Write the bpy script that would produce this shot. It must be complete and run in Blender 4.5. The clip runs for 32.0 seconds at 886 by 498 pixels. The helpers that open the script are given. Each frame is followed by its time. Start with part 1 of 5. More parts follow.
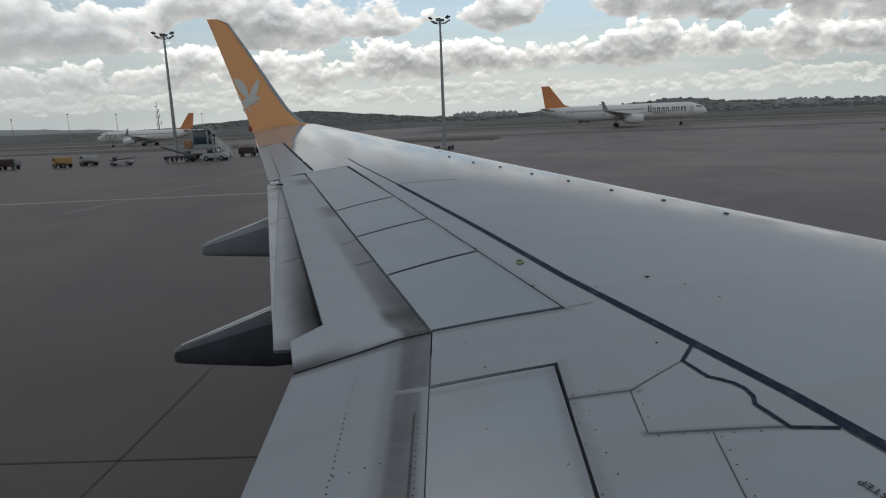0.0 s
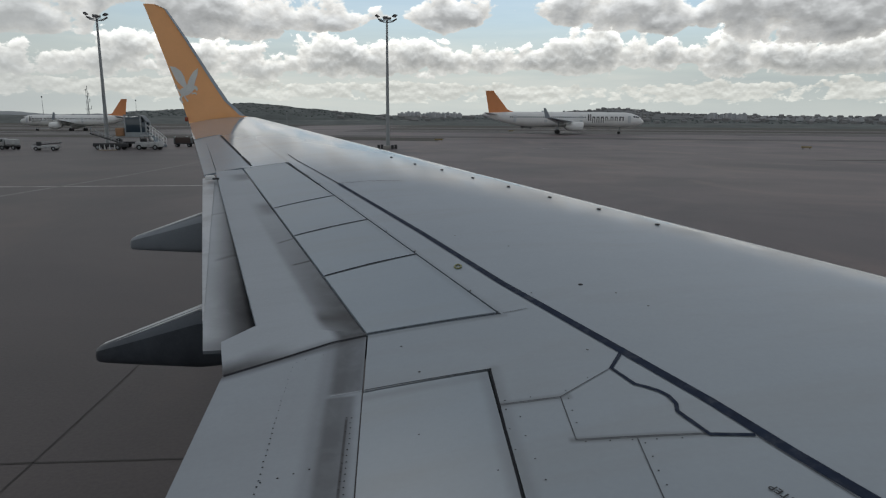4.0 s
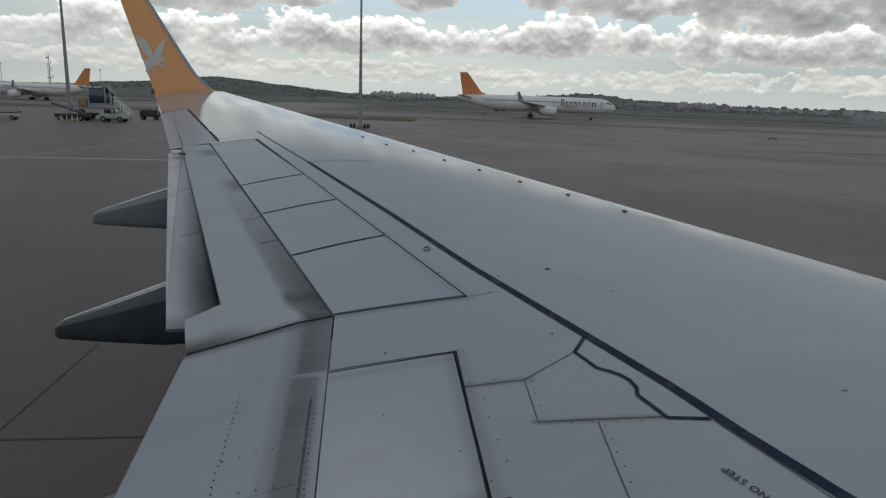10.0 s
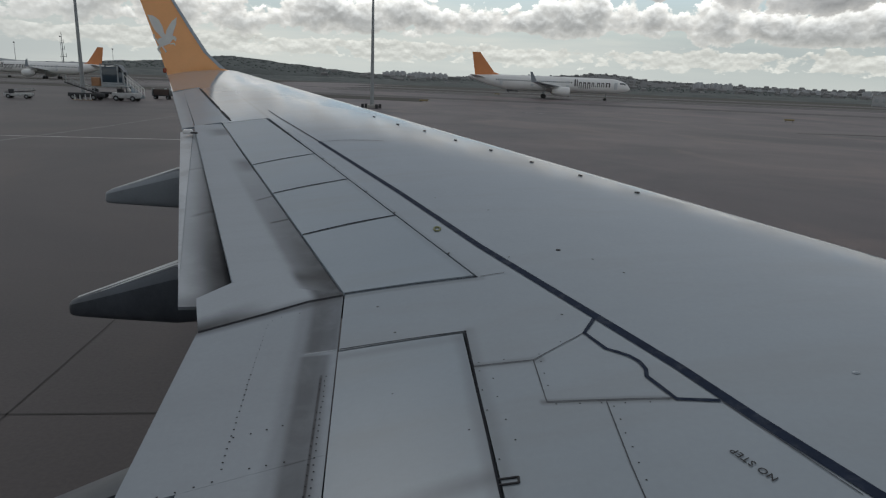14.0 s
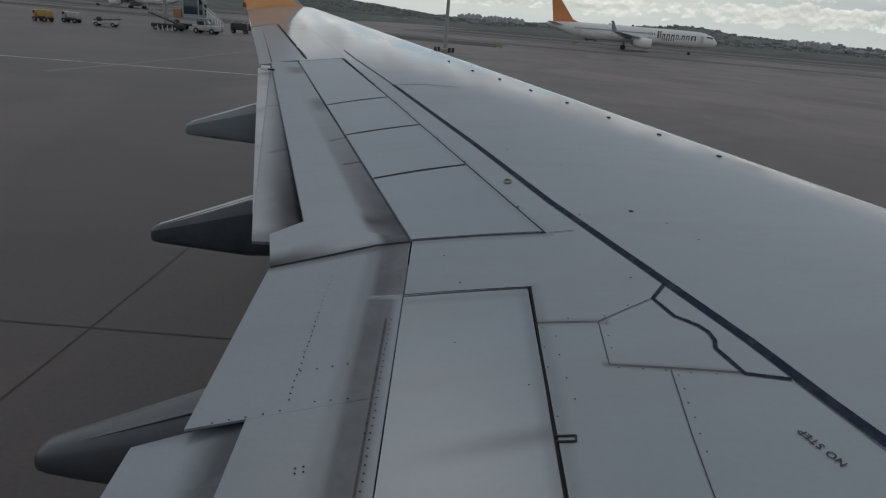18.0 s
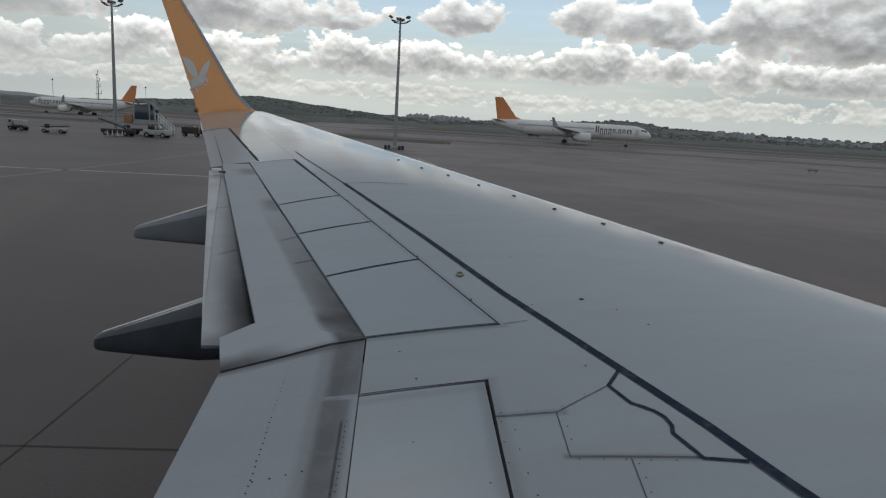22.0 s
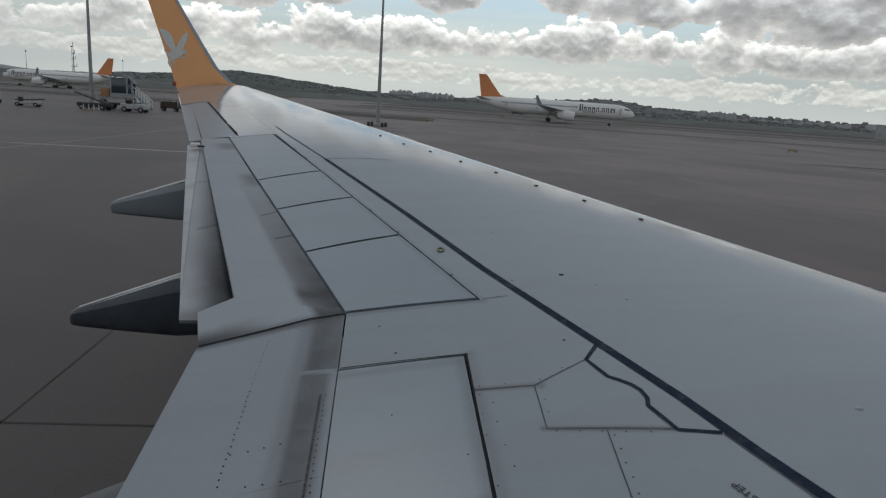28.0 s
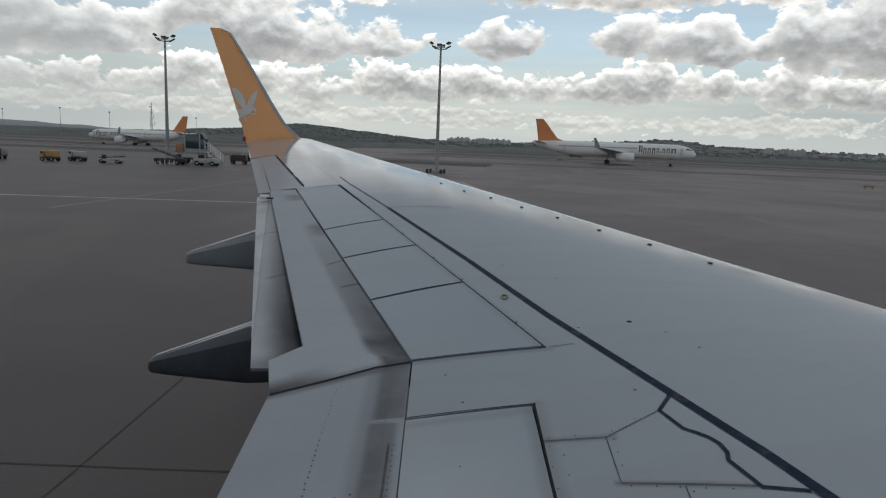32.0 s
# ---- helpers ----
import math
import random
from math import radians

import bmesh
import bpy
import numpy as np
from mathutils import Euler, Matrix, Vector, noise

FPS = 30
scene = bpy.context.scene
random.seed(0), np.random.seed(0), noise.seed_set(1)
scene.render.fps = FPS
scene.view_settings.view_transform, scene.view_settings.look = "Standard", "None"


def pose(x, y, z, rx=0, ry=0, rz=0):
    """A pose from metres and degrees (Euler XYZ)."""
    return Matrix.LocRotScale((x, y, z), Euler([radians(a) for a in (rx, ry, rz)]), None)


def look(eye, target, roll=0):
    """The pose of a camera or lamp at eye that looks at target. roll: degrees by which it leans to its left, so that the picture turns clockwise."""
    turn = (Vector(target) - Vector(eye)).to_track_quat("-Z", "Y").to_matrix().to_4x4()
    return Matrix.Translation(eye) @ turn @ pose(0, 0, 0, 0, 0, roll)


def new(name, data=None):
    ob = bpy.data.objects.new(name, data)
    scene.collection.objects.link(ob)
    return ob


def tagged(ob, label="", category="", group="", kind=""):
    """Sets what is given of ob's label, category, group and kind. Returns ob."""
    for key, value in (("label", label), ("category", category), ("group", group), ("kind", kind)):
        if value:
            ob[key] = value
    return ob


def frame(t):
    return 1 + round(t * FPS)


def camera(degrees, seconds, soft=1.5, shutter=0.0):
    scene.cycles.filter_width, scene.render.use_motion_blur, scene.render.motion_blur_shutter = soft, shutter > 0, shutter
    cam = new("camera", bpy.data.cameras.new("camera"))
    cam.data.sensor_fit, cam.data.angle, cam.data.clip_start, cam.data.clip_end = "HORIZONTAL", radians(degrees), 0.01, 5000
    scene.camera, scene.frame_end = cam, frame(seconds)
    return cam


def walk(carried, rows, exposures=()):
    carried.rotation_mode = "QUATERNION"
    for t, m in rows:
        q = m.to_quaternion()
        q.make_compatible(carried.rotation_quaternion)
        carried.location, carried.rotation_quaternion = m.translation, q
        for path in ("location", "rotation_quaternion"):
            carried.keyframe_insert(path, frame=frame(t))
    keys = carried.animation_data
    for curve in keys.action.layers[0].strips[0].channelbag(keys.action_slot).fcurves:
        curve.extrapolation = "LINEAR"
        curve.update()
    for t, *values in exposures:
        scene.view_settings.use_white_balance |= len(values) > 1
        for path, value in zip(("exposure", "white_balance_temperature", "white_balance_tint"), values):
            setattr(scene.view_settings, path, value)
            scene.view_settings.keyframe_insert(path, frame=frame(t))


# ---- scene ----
cam = camera(69.0, 32.0, soft=1.2)
# seconds, x, y, z in metres, then the three turns in degrees
PATH = [
    (0, -0.004, 0.008, 3.893, 79.04, 2.22, 0.52), (0.5, 0.006, 0.010, 3.894, 79.31, 2.14, -0.28), (1, 0.004, 0.006, 3.893, 79.58, 3.62, 0.68),
    (1.5, 0.004, 0.010, 3.891, 79.42, 3.41, 0.24), (2, -0.000, 0.002, 3.892, 78.36, 2.89, -0.11), (2.2, 0.012, 0.017, 3.901, 77.52, 3.69, -4.42),
    (2.5, 0.014, 0.004, 3.920, 79.19, 3.28, -2.37), (3, 0.010, 0.020, 3.916, 79.09, 0.08, -3.07), (3.5, 0.010, 0.016, 3.911, 78.99, 0.18, -4.37),
    (5.5, -0.003, 0.013, 3.914, 78.22, -3.23, -3.84), (6, 0.009, 0.022, 3.911, 77.15, -1.77, -4.48), (6.5, 0.039, 0.009, 3.913, 77.50, -0.82, -8.59),
    (7, 0.032, 0.012, 3.910, 77.17, -1.47, -8.55), (7.5, 0.043, 0.015, 3.912, 76.85, -1.47, -9.30), (8, 0.044, 0.005, 3.908, 77.14, -0.92, -9.56),
    (8.5, 0.038, 0.006, 3.911, 76.96, -1.33, -9.28), (9, 0.025, 0.021, 3.910, 76.86, -2.05, -7.50), (9.5, 0.022, 0.013, 3.911, 77.43, -2.27, -7.18),
    (10, 0.018, 0.015, 3.914, 77.40, -2.17, -6.66), (10.5, 0.019, 0.016, 3.911, 77.15, -2.75, -6.68), (11, 0.020, 0.015, 3.913, 77.56, -2.45, -6.48),
    (11.5, 0.016, 0.017, 3.908, 77.26, -2.10, -5.87), (12, 0.025, 0.017, 3.908, 76.79, -2.18, -6.03), (12.5, 0.021, 0.016, 3.906, 76.45, -2.11, -6.11),
    (13, 0.027, 0.018, 3.906, 76.59, -2.51, -6.47), (13.5, 0.025, 0.018, 3.906, 75.37, -2.11, -5.58), (15.5, 0.018, 0.022, 3.923, 77.37, -3.06, -6.13),
    (16, -0.003, 0.013, 3.925, 77.00, -4.06, -1.55), (16.2, -0.017, 0.013, 3.915, 75.50, -7.17, -0.67), (16.5, -0.015, 0.021, 3.926, 73.52, -2.93, 1.21),
    (16.7, 0.001, 0.024, 3.927, 72.34, -2.67, 0.29), (17, -0.009, 0.029, 3.924, 74.61, 1.44, -4.28), (17.2, -0.008, 0.028, 3.935, 73.63, -0.24, -4.03),
    (17.5, -0.010, 0.024, 3.940, 73.97, -0.48, -2.58), (17.7, -0.007, 0.023, 3.926, 74.22, -1.96, -3.06), (18, -0.013, 0.030, 3.916, 70.74, -4.60, 0.76),
    (18.2, -0.014, 0.006, 3.922, 71.21, -4.79, 3.88), (18.5, -0.008, 0.014, 3.930, 74.19, -3.55, 1.30), (18.7, 0.020, 0.019, 3.932, 75.46, -2.65, -0.85),
    (19, 0.003, 0.019, 3.934, 77.07, -4.81, -1.83), (19.5, -0.009, 0.023, 3.943, 78.40, -5.70, -1.68), (20, -0.007, 0.028, 3.943, 79.49, -5.25, -4.05),
    (20.5, -0.009, 0.028, 3.948, 79.93, -4.68, -4.62), (21, -0.008, 0.023, 3.939, 79.95, -4.14, -4.06), (21.5, -0.005, 0.021, 3.942, 79.72, -3.49, -4.09),
    (22, -0.005, 0.017, 3.933, 79.24, -3.44, -3.67), (22.5, -0.007, 0.022, 3.934, 78.96, -2.85, -4.10), (23, -0.006, 0.025, 3.938, 79.13, -2.39, -4.05),
    (23.5, 0.004, 0.024, 3.934, 78.50, -2.46, -4.30), (24, -0.003, 0.026, 3.940, 78.03, -1.99, -5.33), (24.5, 0.007, 0.026, 3.933, 78.28, -1.72, -5.12),
    (25, 0.018, 0.031, 3.927, 76.97, -1.96, -7.18), (25.5, 0.014, 0.029, 3.934, 78.37, -2.65, -5.55), (27.5, 0.000, 0.026, 3.920, 77.52, -4.11, -5.51),
    (28, 0.011, 0.021, 3.917, 77.38, -3.97, -5.10), (28.5, 0.007, 0.021, 3.912, 77.06, -3.90, -5.74), (29, 0.009, 0.021, 3.912, 76.78, -3.76, -5.18),
    (29.5, 0.004, 0.022, 3.913, 76.94, -4.10, -5.10), (30, 0.002, 0.019, 3.920, 78.30, -3.81, -4.05), (30.5, 0.002, 0.020, 3.926, 78.13, -3.43, -4.42),
    (31, 0.005, 0.019, 3.929, 79.59, -3.40, -5.38), (31.5, 0.000, 0.020, 3.927, 78.98, -2.59, -4.14), (32, -0.018, 0.007, 3.936, 81.07, -2.27, -0.07),
]
walk(cam, [(t, pose(*row)) for t, *row in PATH])

# ---- sky and sun ----
world = bpy.data.worlds.new("sky")
scene.world = world
world.use_nodes = True
SUN_UP, SUN_ROUND = 58.0, -28.0    # degrees above the horizon, and from +y towards -x


class Nodes:
    """Short hand for building node trees."""

    def __init__(self, tree, fresh=True):
        self.tree = tree
        if fresh:
            tree.nodes.clear()

    def add(self, kind, **sets):
        n = self.tree.nodes.new(kind)
        for key, value in sets.items():
            n.inputs[key].default_value = value
        return n

    def link(self, a, b):
        self.tree.links.new(a, b)

    def math(self, op, a, b=None, c=None, clamp=False):
        n = self.tree.nodes.new("ShaderNodeMath")
        n.operation, n.use_clamp = op, clamp
        for slot, v in zip(n.inputs, (a, b, c)):
            if v is None:
                continue
            if isinstance(v, (int, float)):
                slot.default_value = v
            else:
                self.link(v, slot)
        return n.outputs[0]

    def ramp(self, fac, stops, mode="LINEAR"):
        n = self.tree.nodes.new("ShaderNodeValToRGB")
        n.color_ramp.interpolation = mode
        els = n.color_ramp.elements
        while len(els) < len(stops):
            els.new(0.5)
        for el, (p, col) in zip(els, stops):
            el.position = p
            el.color = (col, col, col, 1) if isinstance(col, (int, float)) else (*col, 1)
        self.link(fac, n.inputs[0])
        return n.outputs[0]

    def mix(self, fac, a, b, mode="MIX"):
        n = self.tree.nodes.new("ShaderNodeMix")
        n.data_type, n.blend_type = "RGBA", mode
        for slot, v in ((n.inputs[0], fac), (n.inputs[6], a), (n.inputs[7], b)):
            if isinstance(v, (int, float)):
                slot.default_value = v
            elif isinstance(v, tuple):
                slot.default_value = (*v, 1)
            else:
                self.link(v, slot)
        return n.outputs[2]


def build_sky():
    k = Nodes(world.node_tree)
    out = k.add("ShaderNodeOutputWorld")
    back = k.add("ShaderNodeBackground", Strength=1.0)
    sky = k.add("ShaderNodeTexSky")
    sky.sky_type, sky.sun_disc = "NISHITA", False
    sky.sun_elevation, sky.sun_rotation = radians(SUN_UP), radians(-SUN_ROUND)
    sky.air_density, sky.dust_density, sky.ozone_density = 1.3, 0.6, 2.0
    clear = k.mix(1.0, sky.outputs[0], (0.10, 0.105, 0.11), "MULTIPLY")
    way = k.add("ShaderNodeTexCoord").outputs["Generated"]
    sep = k.add("ShaderNodeSeparateXYZ")
    k.link(way, sep.inputs[0])
    up = sep.outputs[2]

    # bearing (from +y towards +x) and height above the horizon, in degrees
    round_at = k.math("MULTIPLY", k.math("ARCTAN2", sep.outputs[0], sep.outputs[1]), 57.2958)
    high = k.math("MULTIPLY", k.math("ARCSINE", k.math("MINIMUM", k.math("MAXIMUM", up, -1.0), 1.0)), 57.2958)

    def spread(value, a, b, lo=0.0, hi=1.0):
        n = k.tree.nodes.new("ShaderNodeMapRange")
        n.interpolation_type = "SMOOTHSTEP"
        for slot, v in zip(list(n.inputs)[1:5], (a, b, lo, hi)):
            slot.default_value = v
        k.link(value, n.inputs[0])
        return n.outputs[0]

    def grid(across, tall, seed, shift=0.0):
        n = k.add("ShaderNodeCombineXYZ")
        k.link(k.math("MULTIPLY", round_at, across), n.inputs[0])
        k.link(k.math("MULTIPLY", k.math("ADD", high, shift), tall), n.inputs[1])
        n.inputs[2].default_value = seed
        return n.outputs[0]

    def noise(where, scale, detail, rough=0.55, distort=0.0):
        n = k.add("ShaderNodeTexNoise", Scale=scale, Detail=detail, Roughness=rough, Distortion=distort)
        k.link(where, n.inputs[0])
        return n.outputs[0]

    def billows(across, tall, seed, shift, broad_scale, detail=3.0):
        """Cauliflower heaps: rounded cells on broad noise; about 0.3 to 0.8."""
        where = grid(across, tall, seed, shift)
        warp = k.add("ShaderNodeTexNoise", Scale=1.1, Detail=4.0, Roughness=0.6)
        k.link(where, warp.inputs[0])
        bent = k.add("ShaderNodeVectorMath")
        bent.operation = "MULTIPLY_ADD"
        k.link(warp.outputs[1], bent.inputs[0])
        bent.inputs[1].default_value = (0.42, 0.42, 0.0)
        k.link(where, bent.inputs[2])
        v = k.add("ShaderNodeTexVoronoi", Scale=1.0, Detail=detail, Roughness=0.55, Lacunarity=2.3)
        v.normalize = True
        k.link(bent.outputs[0], v.inputs[0])
        d = v.outputs[0]
        dome = k.math("SUBTRACT", 1.0, k.math("MULTIPLY", k.math("MULTIPLY", d, d), 2.4))
        broad, middling = noise(where, broad_scale, 2.0, 0.5), noise(bent.outputs[0], 0.9, 2.0 + 1.3 * detail, 0.58)
        return k.math("MULTIPLY_ADD", dome, 0.30, k.math("MULTIPLY_ADD", broad, 0.65, k.math("MULTIPLY_ADD", middling, 0.85, -0.42)))

    def layer(under, kind, tip, cover, edge, shade, gain, lo=0.50, rise=None):
        """Lay one sheet of cloud over what is under it."""
        field = billows(*kind[:3], 0.0, kind[3], 3.0)
        lower, upper = billows(*kind[:3], 0.0, kind[3], 1.0), billows(*kind[:3], tip, kind[3], 1.0)
        dense = k.math("ADD", field, cover)
        mask = spread(dense, lo, lo + edge)
        lit = k.math("MULTIPLY_ADD", k.math("SUBTRACT", lower, upper), gain, 0.5 if rise is None else rise, clamp=True)
        deep = k.ramp(k.math("SUBTRACT", dense, lo), shade)
        glow = k.ramp(lit, [(0.05, 0.56), (0.40, 0.80), (0.62, 1.10), (0.95, 1.60)])
        return k.mix(mask, under, k.mix(1.0, deep, glow, "MULTIPLY"))

    # open sky, paling into haze towards the horizon
    haze_col = k.ramp(noise(grid(0.06, 0.5, 4.0), 1.0, 5.0, 0.6), [(0.35, (0.50, 0.555, 0.555)), (0.52, (0.58, 0.625, 0.605)), (0.68, (0.67, 0.69, 0.65))])
    pale = k.ramp(k.math("MULTIPLY", high, 0.05), [(0.0, 1.0), (0.18, 0.98), (0.30, 0.72), (0.42, 0.40), (0.50, 0.36), (0.62, 0.60), (1.0, 0.3)])
    far_left = spread(round_at, -14.0, -34.0)
    haze_col = k.mix(far_left, haze_col, k.mix(1.0, haze_col, (0.80, 0.82, 0.81), "MULTIPLY"))
    haze_col = k.mix(spread(round_at, 10.0, 38.0), haze_col, k.mix(1.0, haze_col, (0.76, 0.79, 0.81), "MULTIPLY"))
    base = k.mix(pale, clear, haze_col)
    # a faint far bank
    far_cover = k.math("SUBTRACT", k.ramp(k.math("MULTIPLY", high, 0.1), [(0.12, 0.24), (0.21, 0.66), (0.30, 0.74), (0.40, 0.20)]), 0.6)
    base = layer(base, (0.8, 1.4, 2.0, 0.30), 0.28, far_cover, 0.10,
                 [(0.0, (0.80, 0.80, 0.74)), (0.2, (0.68, 0.69, 0.65))], 1.2)
    def outline(rows):
        """Base, top and fullness of a row of clouds by bearing: rows of (degrees, base, top, fullness)."""
        got = k.ramp(k.math("MULTIPLY_ADD", round_at, 0.0125, 0.5), [(0.5 + 0.0125 * b, (lo / 20, hi / 20, full)) for b, lo, hi, full in rows])
        n = k.add("ShaderNodeSeparateColor")
        k.link(got, n.inputs[0])
        return k.math("MULTIPLY", n.outputs[0], 20.0), k.math("MULTIPLY", n.outputs[1], 20.0), n.outputs[2]

    # the main bank of heaped cloud with a level foot
    foot, crown, full = outline([
        (-36, 3.6, 6.0, 0.42), (-30, 3.4, 5.7, 0.46), (-25, 3.4, 5.8, 0.46), (-22.5, 3.9, 6.7, 0.50), (-17, 3.8, 6.7, 0.52), (-13.8, 3.6, 6.4, 0.5), (-10.9, 3.6, 6.9, 0.52), (-9, 3.8, 6.3, 0.5),
        (-7.2, 4.0, 7.1, 0.55), (-4.3, 4.3, 7.7, 0.6), (-1.9, 4.3, 6.5, 0.55), (0.5, 4.3, 7.0, 0.58), (2.9, 4.3, 7.2, 0.58), (5.3, 4.3, 6.3, 0.56), (7.7, 4.5, 6.9, 0.58), (12.1, 4.7, 6.4, 0.56),
        (13.4, 4.7, 7.2, 0.6), (15.5, 4.5, 7.6, 0.64), (18.0, 4.5, 7.3, 0.6), (19.4, 4.8, 6.4, 0.52), (20.8, 4.9, 7.4, 0.6), (22.7, 4.9, 7.3, 0.58), (24.1, 4.8, 6.5, 0.54), (26.6, 4.2, 7.1, 0.62),
        (28.4, 4.0, 7.0, 0.62), (30.0, 4.0, 6.1, 0.56), (33.0, 4.1, 6.1, 0.58), (40, 4.0, 6.6, 0.6)])
    t = k.math("DIVIDE", k.math("SUBTRACT", high, foot), k.math("SUBTRACT", crown, foot))
    heap = k.ramp(k.math("MULTIPLY_ADD", t, 0.4, 0.3), [(0.12, 0.15), (0.27, 0.56), (0.38, 0.74), (0.52, 0.74), (0.70, 0.55), (0.96, 0.10)])
    bank_cover = k.math("SUBTRACT", k.math("MULTIPLY_ADD", k.math("SUBTRACT", full, 0.56), 0.9, heap), 0.55)
    base = layer(base, (0.62, 0.80, 7.0, 0.30), 0.34, bank_cover, 0.075,
                 [(0.0, (1.0, 0.995, 0.95)), (0.08, (0.93, 0.93, 0.89)), (0.20, (0.72, 0.73, 0.71)), (0.36, (0.53, 0.545, 0.54))], 1.9, rise=k.ramp(k.math("MULTIPLY_ADD", t, 0.4, 0.3), [(0.26, 0.16), (0.40, 0.34), (0.55, 0.55), (0.72, 0.80)]))
    # nearer clouds above the blue gaps, with flat grey undersides, and the broken deck overhead
    foot, crown, full = outline([
        (-36, 6.3, 10.5, 0.60), (-31, 6.2, 10.5, 0.58), (-30, 6.3, 9.6, 0.58), (-23.2, 6.5, 9.4, 0.62), (-22.0, 8.6, 12.0, 0.56), (-18.8, 8.9, 12.0, 0.56), (-17.6, 7.4, 12.0, 0.62), (-14, 7.0, 11.5, 0.64),
        (-10.5, 6.7, 11.0, 0.60), (-8.5, 7.7, 10.6, 0.60), (-4.3, 7.7, 10.2, 0.58), (-1.4, 8.3, 9.8, 0.46), (0.5, 8.4, 9.5, 0.30), (2.0, 8.2, 10.0, 0.50), (4.4, 7.9, 10.6, 0.62), (7.4, 8.3, 10.4, 0.56),
        (9.2, 8.8, 10.0, 0.34), (11.6, 8.9, 10.2, 0.38), (13.6, 8.2, 10.4, 0.58), (15.5, 8.0, 10.6, 0.66), (23.0, 7.4, 10.0, 0.66), (24.6, 7.8, 9.6, 0.44), (26.4, 7.7, 11.0, 0.56), (28, 7.3, 12.0, 0.70), (33, 6.9, 12.5, 0.74), (40, 6.6, 12.5, 0.76)])
    v = k.math("DIVIDE", k.math("SUBTRACT", high, foot), k.math("SUBTRACT", crown, foot))
    heap = k.ramp(k.math("MULTIPLY_ADD", v, 0.4, 0.3), [(0.16, 0.1), (0.28, 0.56), (0.38, 0.74), (0.55, 0.72), (0.72, 0.55), (0.98, 0.12)])
    near_cover = k.math("SUBTRACT", k.math("MULTIPLY_ADD", k.math("SUBTRACT", full, 0.58), 1.0, heap), 0.56)
    base = layer(base, (0.42, 0.62, 11.0, 0.34), 0.55, near_cover, 0.09,
                 [(0.0, (1.0, 0.995, 0.95)), (0.07, (0.93, 0.925, 0.89)), (0.17, (0.72, 0.73, 0.72)), (0.32, (0.52, 0.535, 0.54))], 1.7, rise=k.ramp(k.math("MULTIPLY_ADD", v, 0.4, 0.3), [(0.26, 0.14), (0.40, 0.38), (0.55, 0.58), (0.72, 0.78)]))
    base = k.mix(k.math("MULTIPLY", far_left, 0.45), base, (0.52, 0.55, 0.55))
    top_cover = k.math("SUBTRACT", k.ramp(k.math("MULTIPLY", high, 0.02), [(0.20, 0.05), (0.24, 0.66), (0.275, 0.74), (0.34, 0.70), (0.40, 0.3)]), 0.635)
    base = layer(base, (0.34, 0.60, 11.0, 0.36), 0.7, top_cover, 0.10,
                 [(0.0, (1.0, 0.96, 0.89)), (0.07, (0.88, 0.85, 0.79)), (0.15, (0.64, 0.63, 0.60)), (0.30, (0.46, 0.46, 0.45))], 2.2)
    # an even veil of high cloud overhead
    deck = spread(high, 13.8, 17.5)
    veil = k.ramp(noise(grid(0.02, 0.03, 5.0), 1.0, 2.0, 0.4), [(0.3, (0.225, 0.252, 0.282)), (0.7, (0.275, 0.298, 0.322))])
    veil = k.mix(1.0, veil, k.ramp(k.math("MULTIPLY", high, 0.0111), [(0.18, 1.22), (0.33, 1.12), (0.55, 0.94), (1.0, 0.90)]), "MULTIPLY")
    base = k.mix(deck, base, k.mix(1.0, veil, k.mix(spread(round_at, -5.0, 38.0), (0.86, 0.87, 0.90), (1.12, 1.13, 1.15)), "MULTIPLY"))
    low = k.ramp(k.math("MULTIPLY", high, 0.1), [(0.0, 0.75), (0.22, 0.35), (0.5, 0.0)])
    k.link(k.mix(low, base, k.mix(far_left, (0.60, 0.635, 0.605), (0.47, 0.50, 0.50))), back.inputs[0])
    k.link(back.outputs[0], out.inputs[0])


build_sky()
sun = new("sun", bpy.data.lights.new("sun", "SUN"))
sun.data.energy, sun.data.angle, sun.data.color = 0.42, radians(25), (1.0, 0.95, 0.88)
sun.matrix_world = look((0, 0, 60), (60 * math.sin(radians(SUN_ROUND)) * -1 / math.tan(radians(SUN_UP)),
                                     -60 * math.cos(radians(SUN_ROUND)) / math.tan(radians(SUN_UP)), 0))
scene.view_settings.exposure = 0.0

# ---- materials ----


